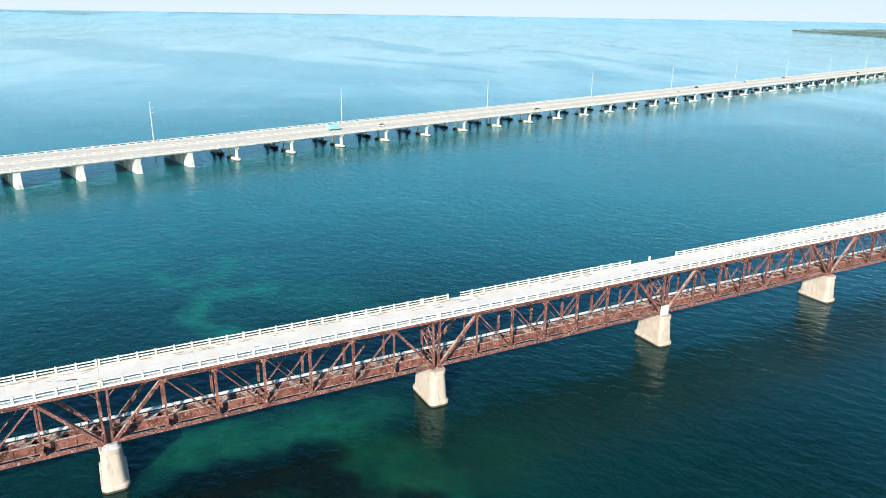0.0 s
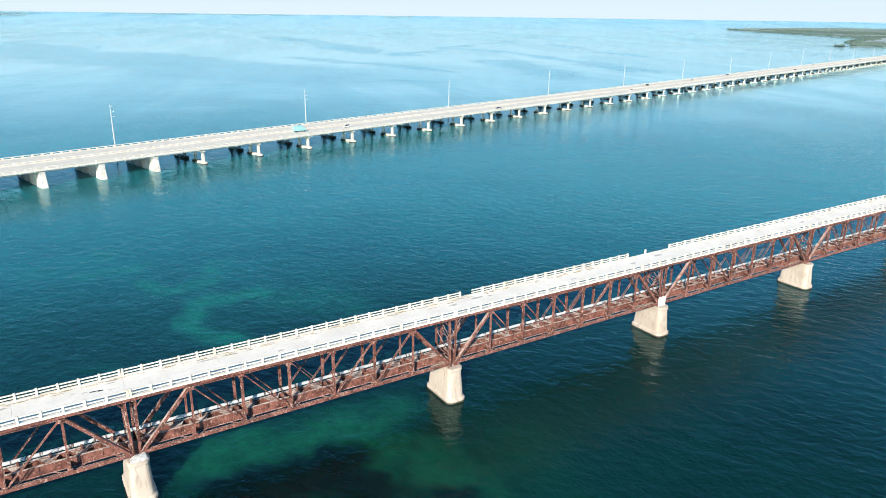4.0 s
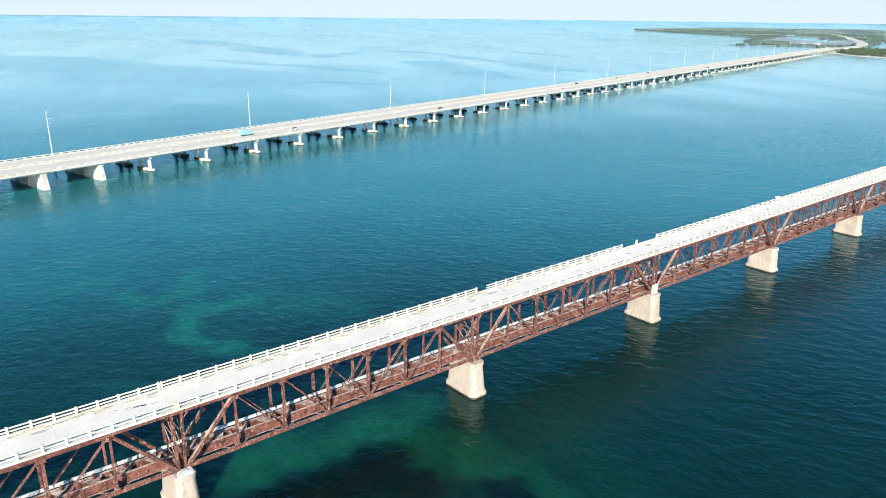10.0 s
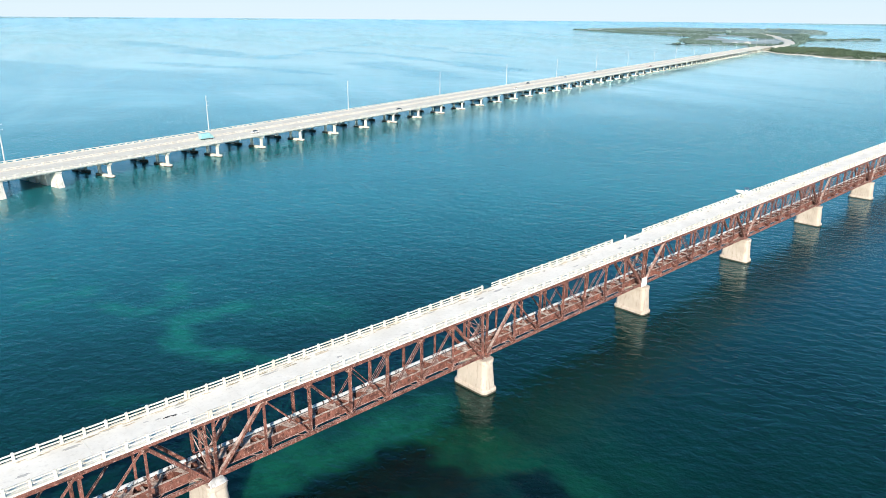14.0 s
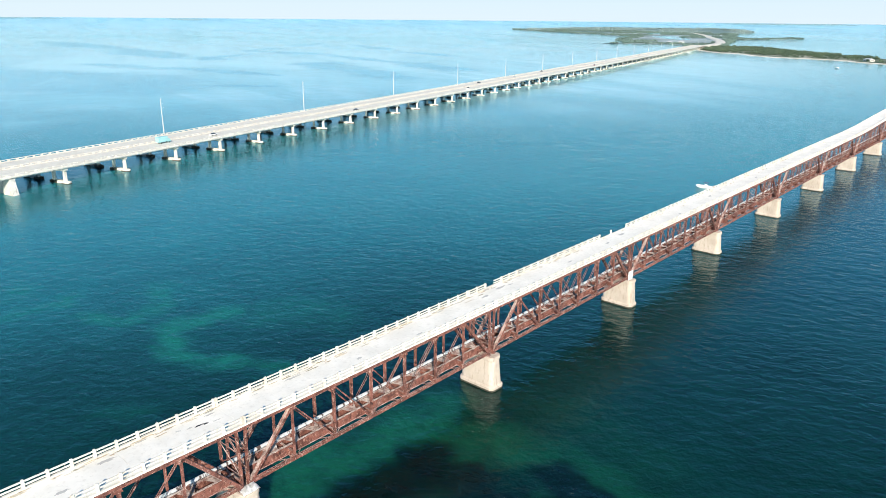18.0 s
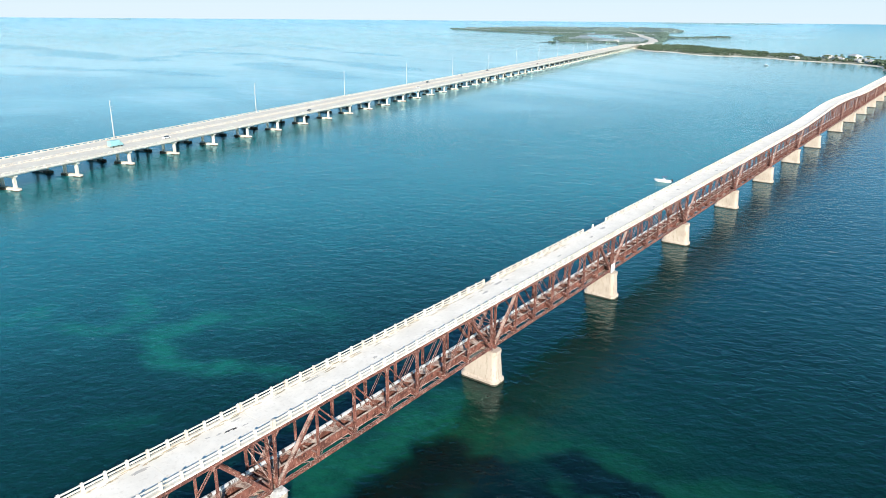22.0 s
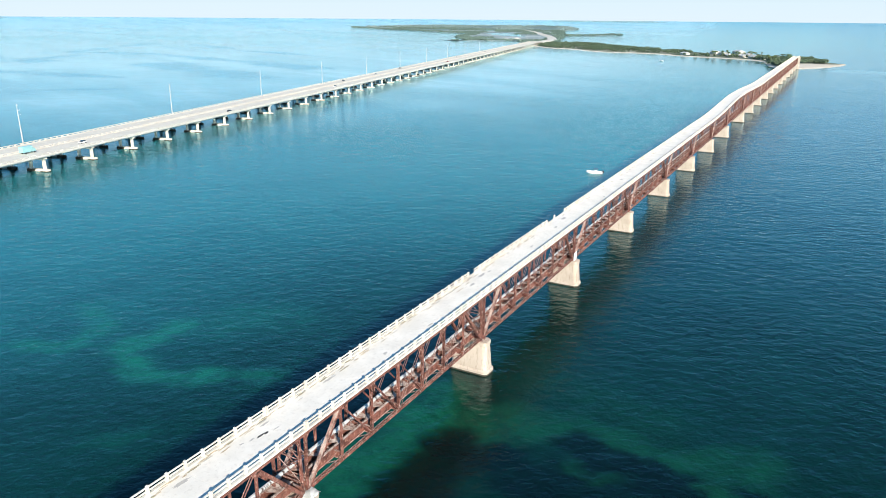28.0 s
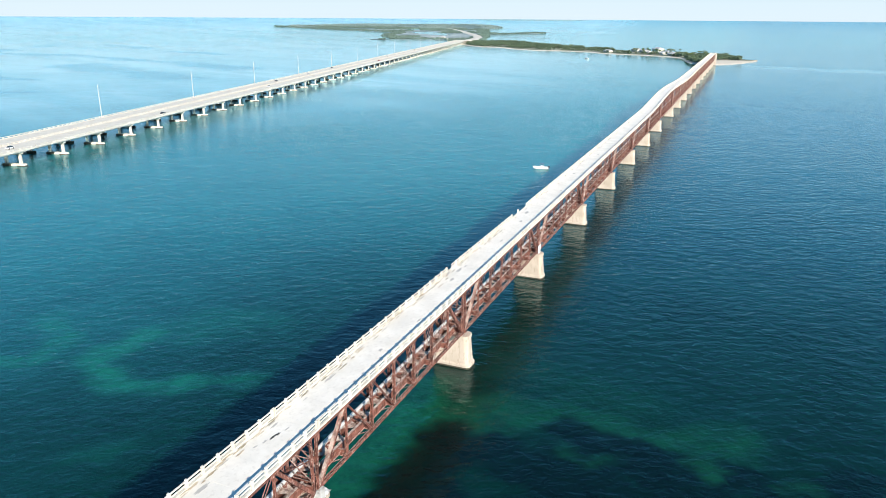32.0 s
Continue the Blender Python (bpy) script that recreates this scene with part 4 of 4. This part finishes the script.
def inside(x, y, poly):
    hit, j = False, len(poly) - 1
    for i in range(len(poly)):
        (xi, yi), (xj, yj) = poly[i], poly[j]
        if (yi > y) != (yj > y) and x < (xj - xi) * (y - yi) / (yj - yi) + xi:
            hit = not hit
        j = i
    return hit


def curved(poly, n=5, wob=4.0, seed=2):
    """The outline with rounded corners and an uneven shore."""
    rnd, out = random.Random(seed), []
    m = len(poly)
    for i in range(m):
        p0, p1, p2, p3 = (Vector(poly[(i + k) % m]) for k in (-1, 0, 1, 2))
        for k in range(n):
            t = k / n
            v = 0.5 * (2 * p1 + (p2 - p0) * t + (2 * p0 - 5 * p1 + 4 * p2 - p3) * t * t + (3 * p1 - p0 - 3 * p2 + p3) * t * t * t)
            out.append((v.x + rnd.uniform(-wob, wob), v.y + rnd.uniform(-wob, wob)))
    return out


def land(name, poly, top, shore, mat, beach, label):
    """Low land with a sloping beach round it."""
    bm = bmesh.new()
    n = len(poly)
    area = sum(poly[i][0] * poly[(i + 1) % n][1] - poly[(i + 1) % n][0] * poly[i][1] for i in range(n))
    sgn = 1 if area > 0 else -1
    outer, inner = [], []
    for i in range(n):
        a, b, c = Vector(poly[i - 1]), Vector(poly[i]), Vector(poly[(i + 1) % n])
        d = (c - a).normalized()
        nrm = Vector((-d.y, d.x)) * sgn
        outer.append(bm.verts.new(afar(b.x - nrm.x * 2, b.y - nrm.y * 2, -0.5)))
        inner.append(bm.verts.new(afar(b.x + nrm.x * shore, b.y + nrm.y * shore, top)))
    for i in range(n):
        f = bm.faces.new((outer[i], outer[(i + 1) % n], inner[(i + 1) % n], inner[i]))
        f.material_index = 1
    edges = [bm.edges.get((inner[i], inner[(i + 1) % n])) for i in range(n)]
    bmesh.ops.triangle_fill(bm, edges=edges, use_beauty=True)
    ob = new(name, mesh_of(name, bm, [mat, beach]))
    return tagged(ob, label, "island", kind="structure")


KEY = curved([(1650, 652), (1489, 545), (1469, 484), (1380, 395), (1364, 278), (1313, 216), (1263, 114), (1205, 64), (1098, 46), (1066, 34), (1050, 4), (1062, -14), (1095, -34),
              (1140, -50), (1199, -60), (1215, -52), (1240, -34), (1300, -10), (1370, 70), (1460, 180), (1570, 310), (1690, 430), (1840, 560), (1800, 640)], 5, 3.0)
FLATS = curved([(1839, 955), (1820, 1000), (1912, 820), (1700, 690), (1760, 640), (2050, 712), (2560, 880), (2780, 800), (2930, 770), (2960, 830), (2800, 960), (3560, 1250),
                (3700, 1330), (3560, 1600), (3900, 2000), (3990, 2500), (3690, 2693), (3226, 2114), (2906, 1668), (2648, 1330), (2250, 1180), (1960, 1010)], 4, 10.0)
FARFLATS = curved([(3720, 1340), (3898, 1290), (4986, 1705), (5426, 2040), (5627, 2262), (5154, 2494), (5014, 2823),
                   (4443, 2783), (3840, 2711), (3950, 2450), (3880, 2000), (3600, 1600)], 4, 14.0)
land("ground_key", KEY, 1.1, 7.0, SCRUB, SAND_M, "low sandy key covered with scrub, with a pale beach")
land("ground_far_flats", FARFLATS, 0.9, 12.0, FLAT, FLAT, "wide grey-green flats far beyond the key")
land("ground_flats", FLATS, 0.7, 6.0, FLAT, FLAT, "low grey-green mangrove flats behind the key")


def clumps(name, spots, mat, label, seed, per=26):
    """Many small leaf clumps for every crown spot (x, y, base, height, radius)."""
    rnd = np.random.RandomState(seed)
    spots = np.array(spots)
    n = len(spots) * per
    s = np.repeat(spots, per, axis=0)
    d = rnd.normal(size=(n, 3))
    d /= np.linalg.norm(d, axis=1)[:, None]
    d *= rnd.uniform(0.55, 1.05, n)[:, None]
    d[:, 2] = np.abs(d[:, 2]) * 1.2 - 0.25
    c = np.stack([s[:, 0] + d[:, 0] * s[:, 4], s[:, 1] + d[:, 1] * s[:, 4], s[:, 2] + s[:, 3] * (0.45 + 0.5 * d[:, 2])], 1)
    size = s[:, 4] * rnd.uniform(0.22, 0.5, n)
    a = rnd.normal(size=(n, 3))
    a /= np.linalg.norm(a, axis=1)[:, None]
    b = np.cross(a, rnd.normal(size=(n, 3)))
    b /= np.linalg.norm(b, axis=1)[:, None]
    e = np.cross(a, b) * 0.55
    far = np.array([afar(*q) for q in c])
    size = size * np.where(np.hypot(s[:, 0], s[:, 1]) > 2500, np.linalg.norm(far - c, axis=1) * 0 + np.hypot(far[:, 0], far[:, 1]) / np.hypot(c[:, 0], c[:, 1]), 1.0)
    c = far
    v = np.stack([c + a * size[:, None], c + b * size[:, None], c - a * size[:, None], c - b * size[:, None], c + e * size[:, None]], 1).reshape(-1, 3)
    k = np.arange(n)[:, None] * 5
    f = np.concatenate([k + np.array([[0, 1, 4]]), k + np.array([[1, 2, 4]]), k + np.array([[2, 3, 4]]), k + np.array([[3, 0, 4]])], 0)
    me = bpy.data.meshes.new(name)
    me.from_pydata(v.tolist(), [], f.tolist())
    me.materials.append(mat)
    tagged(new(name, me), label, "trees", kind="stuff")


rnd = random.Random(11)
ROADLINE = [(1690, 657), (1785, 672), (2046, 742), (2345, 858), (2636, 994), (3247, 1288), (3802, 1595)]
HOUSES = [(1286, 84, 20, 13, 3.4, 30), (1312, 106, 16, 10, 3.4, 40), (1440, 128, 26, 14, 5.5, 35), (1358, 216, 18, 9, 3.2, 50), (1300, 42, 14, 9, 3.2, 20),
          (1395, 150, 18, 12, 3.6, 40), (1350, 100, 18, 11, 4.0, 35), (1330, 132, 14, 10, 3.6, 30), (1262, 68, 14, 9, 3.2, 25), (1412, 168, 22, 12, 4.5, 40), (1985, 872, 26, 12, 3.4, 10), (2050, 862, 30, 12, 3.4, 12)]


def clear(x, y):
    for hx, hy, w, d, h, turn in HOUSES:
        if abs(x - hx) < w * 0.5 and abs(y - hy) < w * 0.5:
            return False
    for (ax, ay), (bx, by) in zip(ROADLINE, ROADLINE[1:]):
        t = max(0, min(1, ((x - ax) * (bx - ax) + (y - ay) * (by - ay)) / ((bx - ax) ** 2 + (by - ay) ** 2)))
        if (x - ax - t * (bx - ax)) ** 2 + (y - ay - t * (by - ay)) ** 2 < 20 ** 2:
            return False
    return not (x < 1075 and abs(y - 4.5) < 9)


spots = []
while len(spots) < 1900:
    x, y = rnd.uniform(1040, 1840), rnd.uniform(-60, 650)
    if not inside(x, y, KEY) or not inside(x - 13, y + 5, KEY) or not inside(x + 6, y - 6, KEY) or not clear(x, y):
        continue
    # the spit and the beach in front of the houses are open
    if y < 8 and x < 1185 or y < -36:
        continue
    if 1230 < x < 1480 and y > (x - 1250) * 0.6 + 30 and rnd.random() < 0.8:
        continue
    if noise.noise(Vector((x * 0.012, y * 0.012, 3))) < -0.28:
        continue
    h = rnd.uniform(3.0, 7.0) * (1.15 if x < 1300 else 0.85)
    spots.append((x, y, 0.8, h, h * rnd.uniform(0.45, 0.75)))
clumps("tropical_trees", spots, LEAF, "dense dark green tropical trees and scrub on the key", 5, 30)
spots = []
while len(spots) < 4200:
    x, y = rnd.uniform(1720, 4000), rnd.uniform(640, 2700)
    if not inside(x, y, FLATS) or not clear(x, y):
        continue
    near = not (inside(x - 45, y + 22, FLATS) and inside(x + 20, y - 45, FLATS) and inside(x - 30, y - 30, FLATS))
    if not near and noise.noise(Vector((x * 0.004, y * 0.004, 8))) < 0.05:
        continue
    h = rnd.uniform(2.2, 5.5)
    spots.append((x, y, 0.5, h, rnd.uniform(3.5, 8.0)))
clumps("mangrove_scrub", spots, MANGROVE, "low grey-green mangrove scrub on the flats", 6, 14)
spots = []
while len(spots) < 1500:
    x, y = rnd.uniform(3600, 5640), rnd.uniform(1290, 2830)
    if not inside(x, y, FARFLATS):
        continue
    edge = not (inside(x - 60, y + 40, FARFLATS) and inside(x + 50, y - 60, FARFLATS))
    if not edge and noise.noise(Vector((x * 0.0035, y * 0.0035, 4))) < 0.08:
        continue
    spots.append((x, y, 0.7, rnd.uniform(3.0, 7.0), rnd.uniform(6.0, 13.0)))
clumps("far_mangroves", spots, HAZY_MANGROVE, "mangrove woods far off on the flats, hazed pale grey-green", 9, 10)

# pond of shallow water in the flats
bm = bmesh.new()
loft(bm, [[afar(x, y, z) for x, y in curved([(2350, 960), (2600, 1080), (2900, 1260), (2760, 1300), (2480, 1120)], 4, 4.0, 5)] for z in (0.4, 0.9)])
tagged(new("water_pond", mesh_of("water_pond", bm, WATER)), "shallow pale lagoon in the flats", "pond", kind="structure")
for line, top in (([(3879, 1886), (4086, 1813), (3474, 1512), (3197, 1514), (3500, 1690)], 1.25), ([(3740, 2237), (3830, 2200), (3497, 2019), (3422, 2045)], 1.0)):
    bm = bmesh.new()
    loft(bm, [[afar(x, y, z) for x, y in curved(line, 4, 6.0, 5)] for z in (0.2, top)])
    tagged(new("water_pond", mesh_of("water_pond", bm, WATER)), "long shallow lagoon in the far flats", "pond", kind="structure")


def strip(name, line, half, z, mat, label):
    bm = bmesh.new()
    rings = []
    for i, p in enumerate(line):
        a, b = Vector(line[max(0, i - 1)]), Vector(line[min(len(line) - 1, i + 1)])
        d = (b - a).normalized()
        q = Vector((-d.y, d.x))
        zz = z(i) if callable(z) else z
        rings.append([afar(p[0] + q.x * w, p[1] + q.y * w, h) for w, h in ((-half - 4, -0.2), (half + 4, -0.2), (half, zz), (-half, zz))])
    loft(bm, rings)
    return tagged(new(name, mesh_of(name, bm, mat)), label, "road", kind="structure")


ROAD_Z = [7.4, 5.6, 3.2, 2.6, 2.4, 2.2, 2.0]
strip("road", ROADLINE, 13.0, lambda i: ROAD_Z[i], ROAD, "pale road on a low embankment leading onto the key")


def house(x, y, w, d, h, turn):
    hs = thing("house", "white low house with a pale roof among the trees", "house", "houses on the key", at=(x, y, 1.0))
    hs.rotation_euler = (0, 0, radians(turn))
    bm = bmesh.new()
    box(bm, (-w / 2, -d / 2, -0.6), (w / 2, d / 2, h))
    part("wall", bm, HOUSEW, hs)
    bm = bmesh.new()
    rings = [[(-w / 2 - 0.6, -d / 2 - 0.6, h), (w / 2 + 0.6, -d / 2 - 0.6, h), (w / 2 + 0.6, d / 2 + 0.6, h), (-w / 2 - 0.6, d / 2 + 0.6, h)],
             [(-w / 2 + d * 0.4, -0.1, h + d * 0.24), (w / 2 - d * 0.4, -0.1, h + d * 0.24), (w / 2 - d * 0.4, 0.1, h + d * 0.24), (-w / 2 + d * 0.4, 0.1, h + d * 0.24)]]
    loft(bm, rings)
    part("roof", bm, ROOFM, hs)
    for k in range(3):
        bm = bmesh.new()
        u = -w / 2 + w * (k + 1) / 4
        if k == 1:
            box(bm, (u - 0.5, d / 2 - 0.02, 0.0), (u + 0.5, d / 2 + 0.05, 2.1))
            part("door", bm, DARK, hs)
        else:
            box(bm, (u - 0.9, d / 2 - 0.02, 1.0), (u + 0.9, d / 2 + 0.05, 2.2))
            part("window", bm, GLASSM, hs)
        bm = bmesh.new()
        box(bm, (-w / 2 - 0.05, -d / 4 + k * d / 4 - 0.6, 1.0), (-w / 2 + 0.02, -d / 4 + k * d / 4 + 0.6, 2.2))
        part("window", bm, GLASSM, hs)


ROOFM = plain("pale_roof_sheet", (0.58, 0.58, 0.56), 0.5, 0, 0.35)
HOUSEW = plain("cream_render", (0.62, 0.60, 0.54), 0.8, 0, 0.25)
GLASSM = plain("dark_window_glass", (0.04, 0.05, 0.06), 0.1, 0, 0.1)
for h in HOUSES:
    house(*h)


def palm_tree(at, height, turn):
    t = thing("palm_tree", "tall coconut palm with a drooping green crown", "palm", "palms by the beach", at=at)
    t.rotation_euler = (0, 0, radians(turn))
    bm = bmesh.new()
    tube(bm, [(0, 0, -0.5), (0.25, 0, height * 0.35), (0.8, 0, height * 0.75), (1.3, 0, height)], [0.24, 0.18, 0.15, 0.13], 7)
    part("trunk", bm, BARK, t)
    rnd2 = random.Random(int(height * 10))
    bm = bmesh.new()
    for k in range(13):
        a = 2 * math.pi * k / 13 + rnd2.uniform(-0.2, 0.2)
        ln, lift = rnd2.uniform(2.8, 3.6), rnd2.uniform(0.1, 1.3)
        pts = []
        for j in range(5):
            u = j / 4
            pts.append(Vector((1.3 + math.cos(a) * ln * u, math.sin(a) * ln * u, height + lift * math.sin(u * 2.2) * 1.6 - 2.4 * u * u)))
        side = Vector((-math.sin(a), math.cos(a), 0))
        for p, q, w0, w1 in zip(pts, pts[1:], (0.12, 0.5, 0.55, 0.4), (0.5, 0.55, 0.4, 0.05)):
            for s in (-1, 1):
                v = [bm.verts.new(c) for c in (p, q, q + side * (s * w1) - Vector((0, 0, 0.35 * w1 / 0.5)), p + side * (s * w0) - Vector((0, 0, 0.35 * w0 / 0.5)))]
                bm.faces.new(v)
    part("crown", bm, FROND, t)
    return t


base_palm = None
for k in range(36):
    while True:
        x, y = rnd.uniform(1090, 1420), rnd.uniform(4, 170)
        if inside(x, y, KEY) and inside(x - 8, y, KEY) and not (x < 1190 and y < 20):
            break
    if base_palm is None or k % 6 == 0:
        base_palm = palm_tree((x, y, 1.0), rnd.uniform(6.5, 9.5), rnd.uniform(0, 360))
    else:
        copy_thing(base_palm, pose(x, y, 1.0, 0, 0, rnd.uniform(0, 360)))

# riprap along the road shore
bm = bmesh.new()
for k in range(260):
    u = rnd.random()
    i = int(u * 30)
    p, q = Vector(KEY[2 + i % 22]), Vector(KEY[3 + i % 22])
    c = p.lerp(q, rnd.random()) + Vector((rnd.uniform(-3, 3), rnd.uniform(-3, 3)))
    if noise.noise(Vector((c.x * 0.03, c.y * 0.03, 1))) < 0.0:
        continue
    s = rnd.uniform(0.6, 1.5)
    top = [(c.x + s * 0.7 * math.cos(a), c.y + s * 0.7 * math.sin(a), rnd.uniform(0.3, 1.0)) for a in (0.3, 1.9, 3.4, 4.9)]
    loft(bm, [[(c.x + s * math.cos(a), c.y + s * math.sin(a), -0.6) for a in (0.3, 1.9, 3.4, 4.9)], top])
tagged(new("riprap", mesh_of("riprap", bm, STONE)), "pale boulders along the shore of the key", "rocks", kind="stuff")

# the old bridge's landing on the key
abut = thing("bridge_abutment", "pale concrete abutment where the old bridge meets the key", "abutment", at=(PIERS[-1], 4.5, 0))
bm = bmesh.new()
loft(bm, [[(sx, sy, z) for sx, sy in ((0.5, -w), (14, -w - 1), (14, w + 1), (0.5, w))] for w, z in ((4.6, -1.0), (4.2, 16.8))])
part("wall", bm, PIERC, abut)
bm = bmesh.new()
box(bm, (0.0, -3.65, 16.82), (14, 3.65, 17.2))
part("landing_slab", bm, DECK, abut)
for y in (-3.5, 3.5):
    bm = bmesh.new()
    box(bm, (0.0, y - 0.15, 17.2), (14, y + 0.15, 18.4))
    part("parapet", bm, RAIL, abut)


# horizon haze is put into the colour of the far woods
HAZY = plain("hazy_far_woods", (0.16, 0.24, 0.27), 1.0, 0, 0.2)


# ---- far keys on the horizon ----
def far_key(az0, az1, r, high):
    bm = bmesh.new()
    rings = []
    n = 40
    for k in range(n + 1):
        a = radians(az0 + (az1 - az0) * k / n)
        h = high * min(1.0, 6 * k / n, 6 * (n - k) / n) * rnd.uniform(0.7, 1.1) + 0.5
        c, s = math.cos(a), math.sin(a)
        rings.append([afar(SEA_C[0] + c * q, SEA_C[1] + s * q, zz) for q, zz in ((r, -2), (r + 300, -2), (r + 300, h), (r, h))])
    loft(bm, rings)
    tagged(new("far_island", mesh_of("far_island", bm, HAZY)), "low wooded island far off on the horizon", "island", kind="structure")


far_key(85.5, 94.5, 11500, 9.0)
far_key(86.5, 89.6, 8800, 9.0)
far_key(68.0, 82.0, 13500, 10.0)
far_key(59.5, 62.0, 12500, 12.0)
far_key(12.0, 21.5, 13500, 14.0)


# ---- traffic on the highway ----
def car(at_s, w, colour, van=False, back=False):
    t = thing("box_truck" if van else "car", "pale teal box truck on the highway" if van else "small %s car on the highway" % colour[0], "truck" if van else "car", "traffic on the highway")
    t.matrix_world = HW @ pose(at_s, w, Z_HW + 0.03, 0, 0, 180 if back else 0)
    paint = bpy.data.materials.get("car_paint_" + colour[0].replace(" ", "_")) or plain("car_paint_" + colour[0].replace(" ", "_"), colour[1], 0.3, 0, 0.05)
    ln, wd = (4.0, 1.15) if van else (2.25, 0.9)
    bm = bmesh.new()
    if van:
        loft(bm, [[(x, -wd, 0.75), (x, wd, 0.75), (x, wd, 3.3), (x, -wd, 3.3)] for x in (-ln, 1.6)])
        part("cargo_box", bm, paint, t)
        bm = bmesh.new()
        loft(bm, [[(1.7, sy * 1.0, 0.5) for sy in (-1, 1)] + [(1.7, 1.0, 2.3), (1.7, -1.0, 2.3)], [(3.0, -1.0, 0.5), (3.0, 1.0, 0.5), (2.7, 0.9, 2.2), (2.7, -0.9, 2.2)], [(3.6, -0.95, 0.5), (3.6, 0.95, 0.5), (3.5, 0.9, 1.2), (3.5, -0.9, 1.2)]])
        part("cab", bm, paint, t)
    else:
        loft(bm, [[(x, -w0, 0.3), (x, w0, 0.3), (x, w0 * 0.95, h), (x, -w0 * 0.95, h)] for x, w0, h in ((-ln, wd * 0.9, 0.8), (-ln + 0.3, wd, 0.95), (ln - 0.4, wd, 0.85), (ln, wd * 0.85, 0.65))])
        part("body", bm, paint, t)
        bm = bmesh.new()
        loft(bm, [[(-1.7, -0.8, 0.92), (1.0, -0.8, 0.88), (1.0, 0.8, 0.88), (-1.7, 0.8, 0.92)], [(-1.2, -0.62, 1.45), (0.3, -0.62, 1.45), (0.3, 0.62, 1.45), (-1.2, 0.62, 1.45)]])
        part("cabin", bm, GLASSM, t)
    for x in (-ln * 0.62, ln * 0.62):
        for y in (-wd + 0.1, wd - 0.1):
            bm = bmesh.new()
            tube(bm, [(x, y - 0.1, 0.34), (x, y + 0.1, 0.34)], 0.34, 12)
            part("wheel", bm, DARK, t)


LANE = [W_LO + 3.2, W_LO + 7.4, W_HI - 7.4, W_HI - 3.2]
car(455, LANE[2], ("dark grey", (0.06, 0.06, 0.07)))
car(398, LANE[1], ("white", (0.75, 0.75, 0.74)), back=True)
car(545, LANE[2], ("silver", (0.45, 0.46, 0.47)))
car(640, LANE[3], ("dark grey", (0.06, 0.06, 0.07)))
car(790, LANE[1], ("red", (0.30, 0.03, 0.02)), back=True)
car(905, LANE[2], ("white", (0.75, 0.75, 0.74)))
car(1120, LANE[2], ("dark grey", (0.06, 0.06, 0.07)))
car(217, LANE[0], ("dark grey", (0.06, 0.06, 0.07)))
car(90, LANE[1], ("white", (0.75, 0.75, 0.74)), back=True)
car(61, W_LO + 11.3, ("pale teal", (0.30, 0.56, 0.56)), van=True)
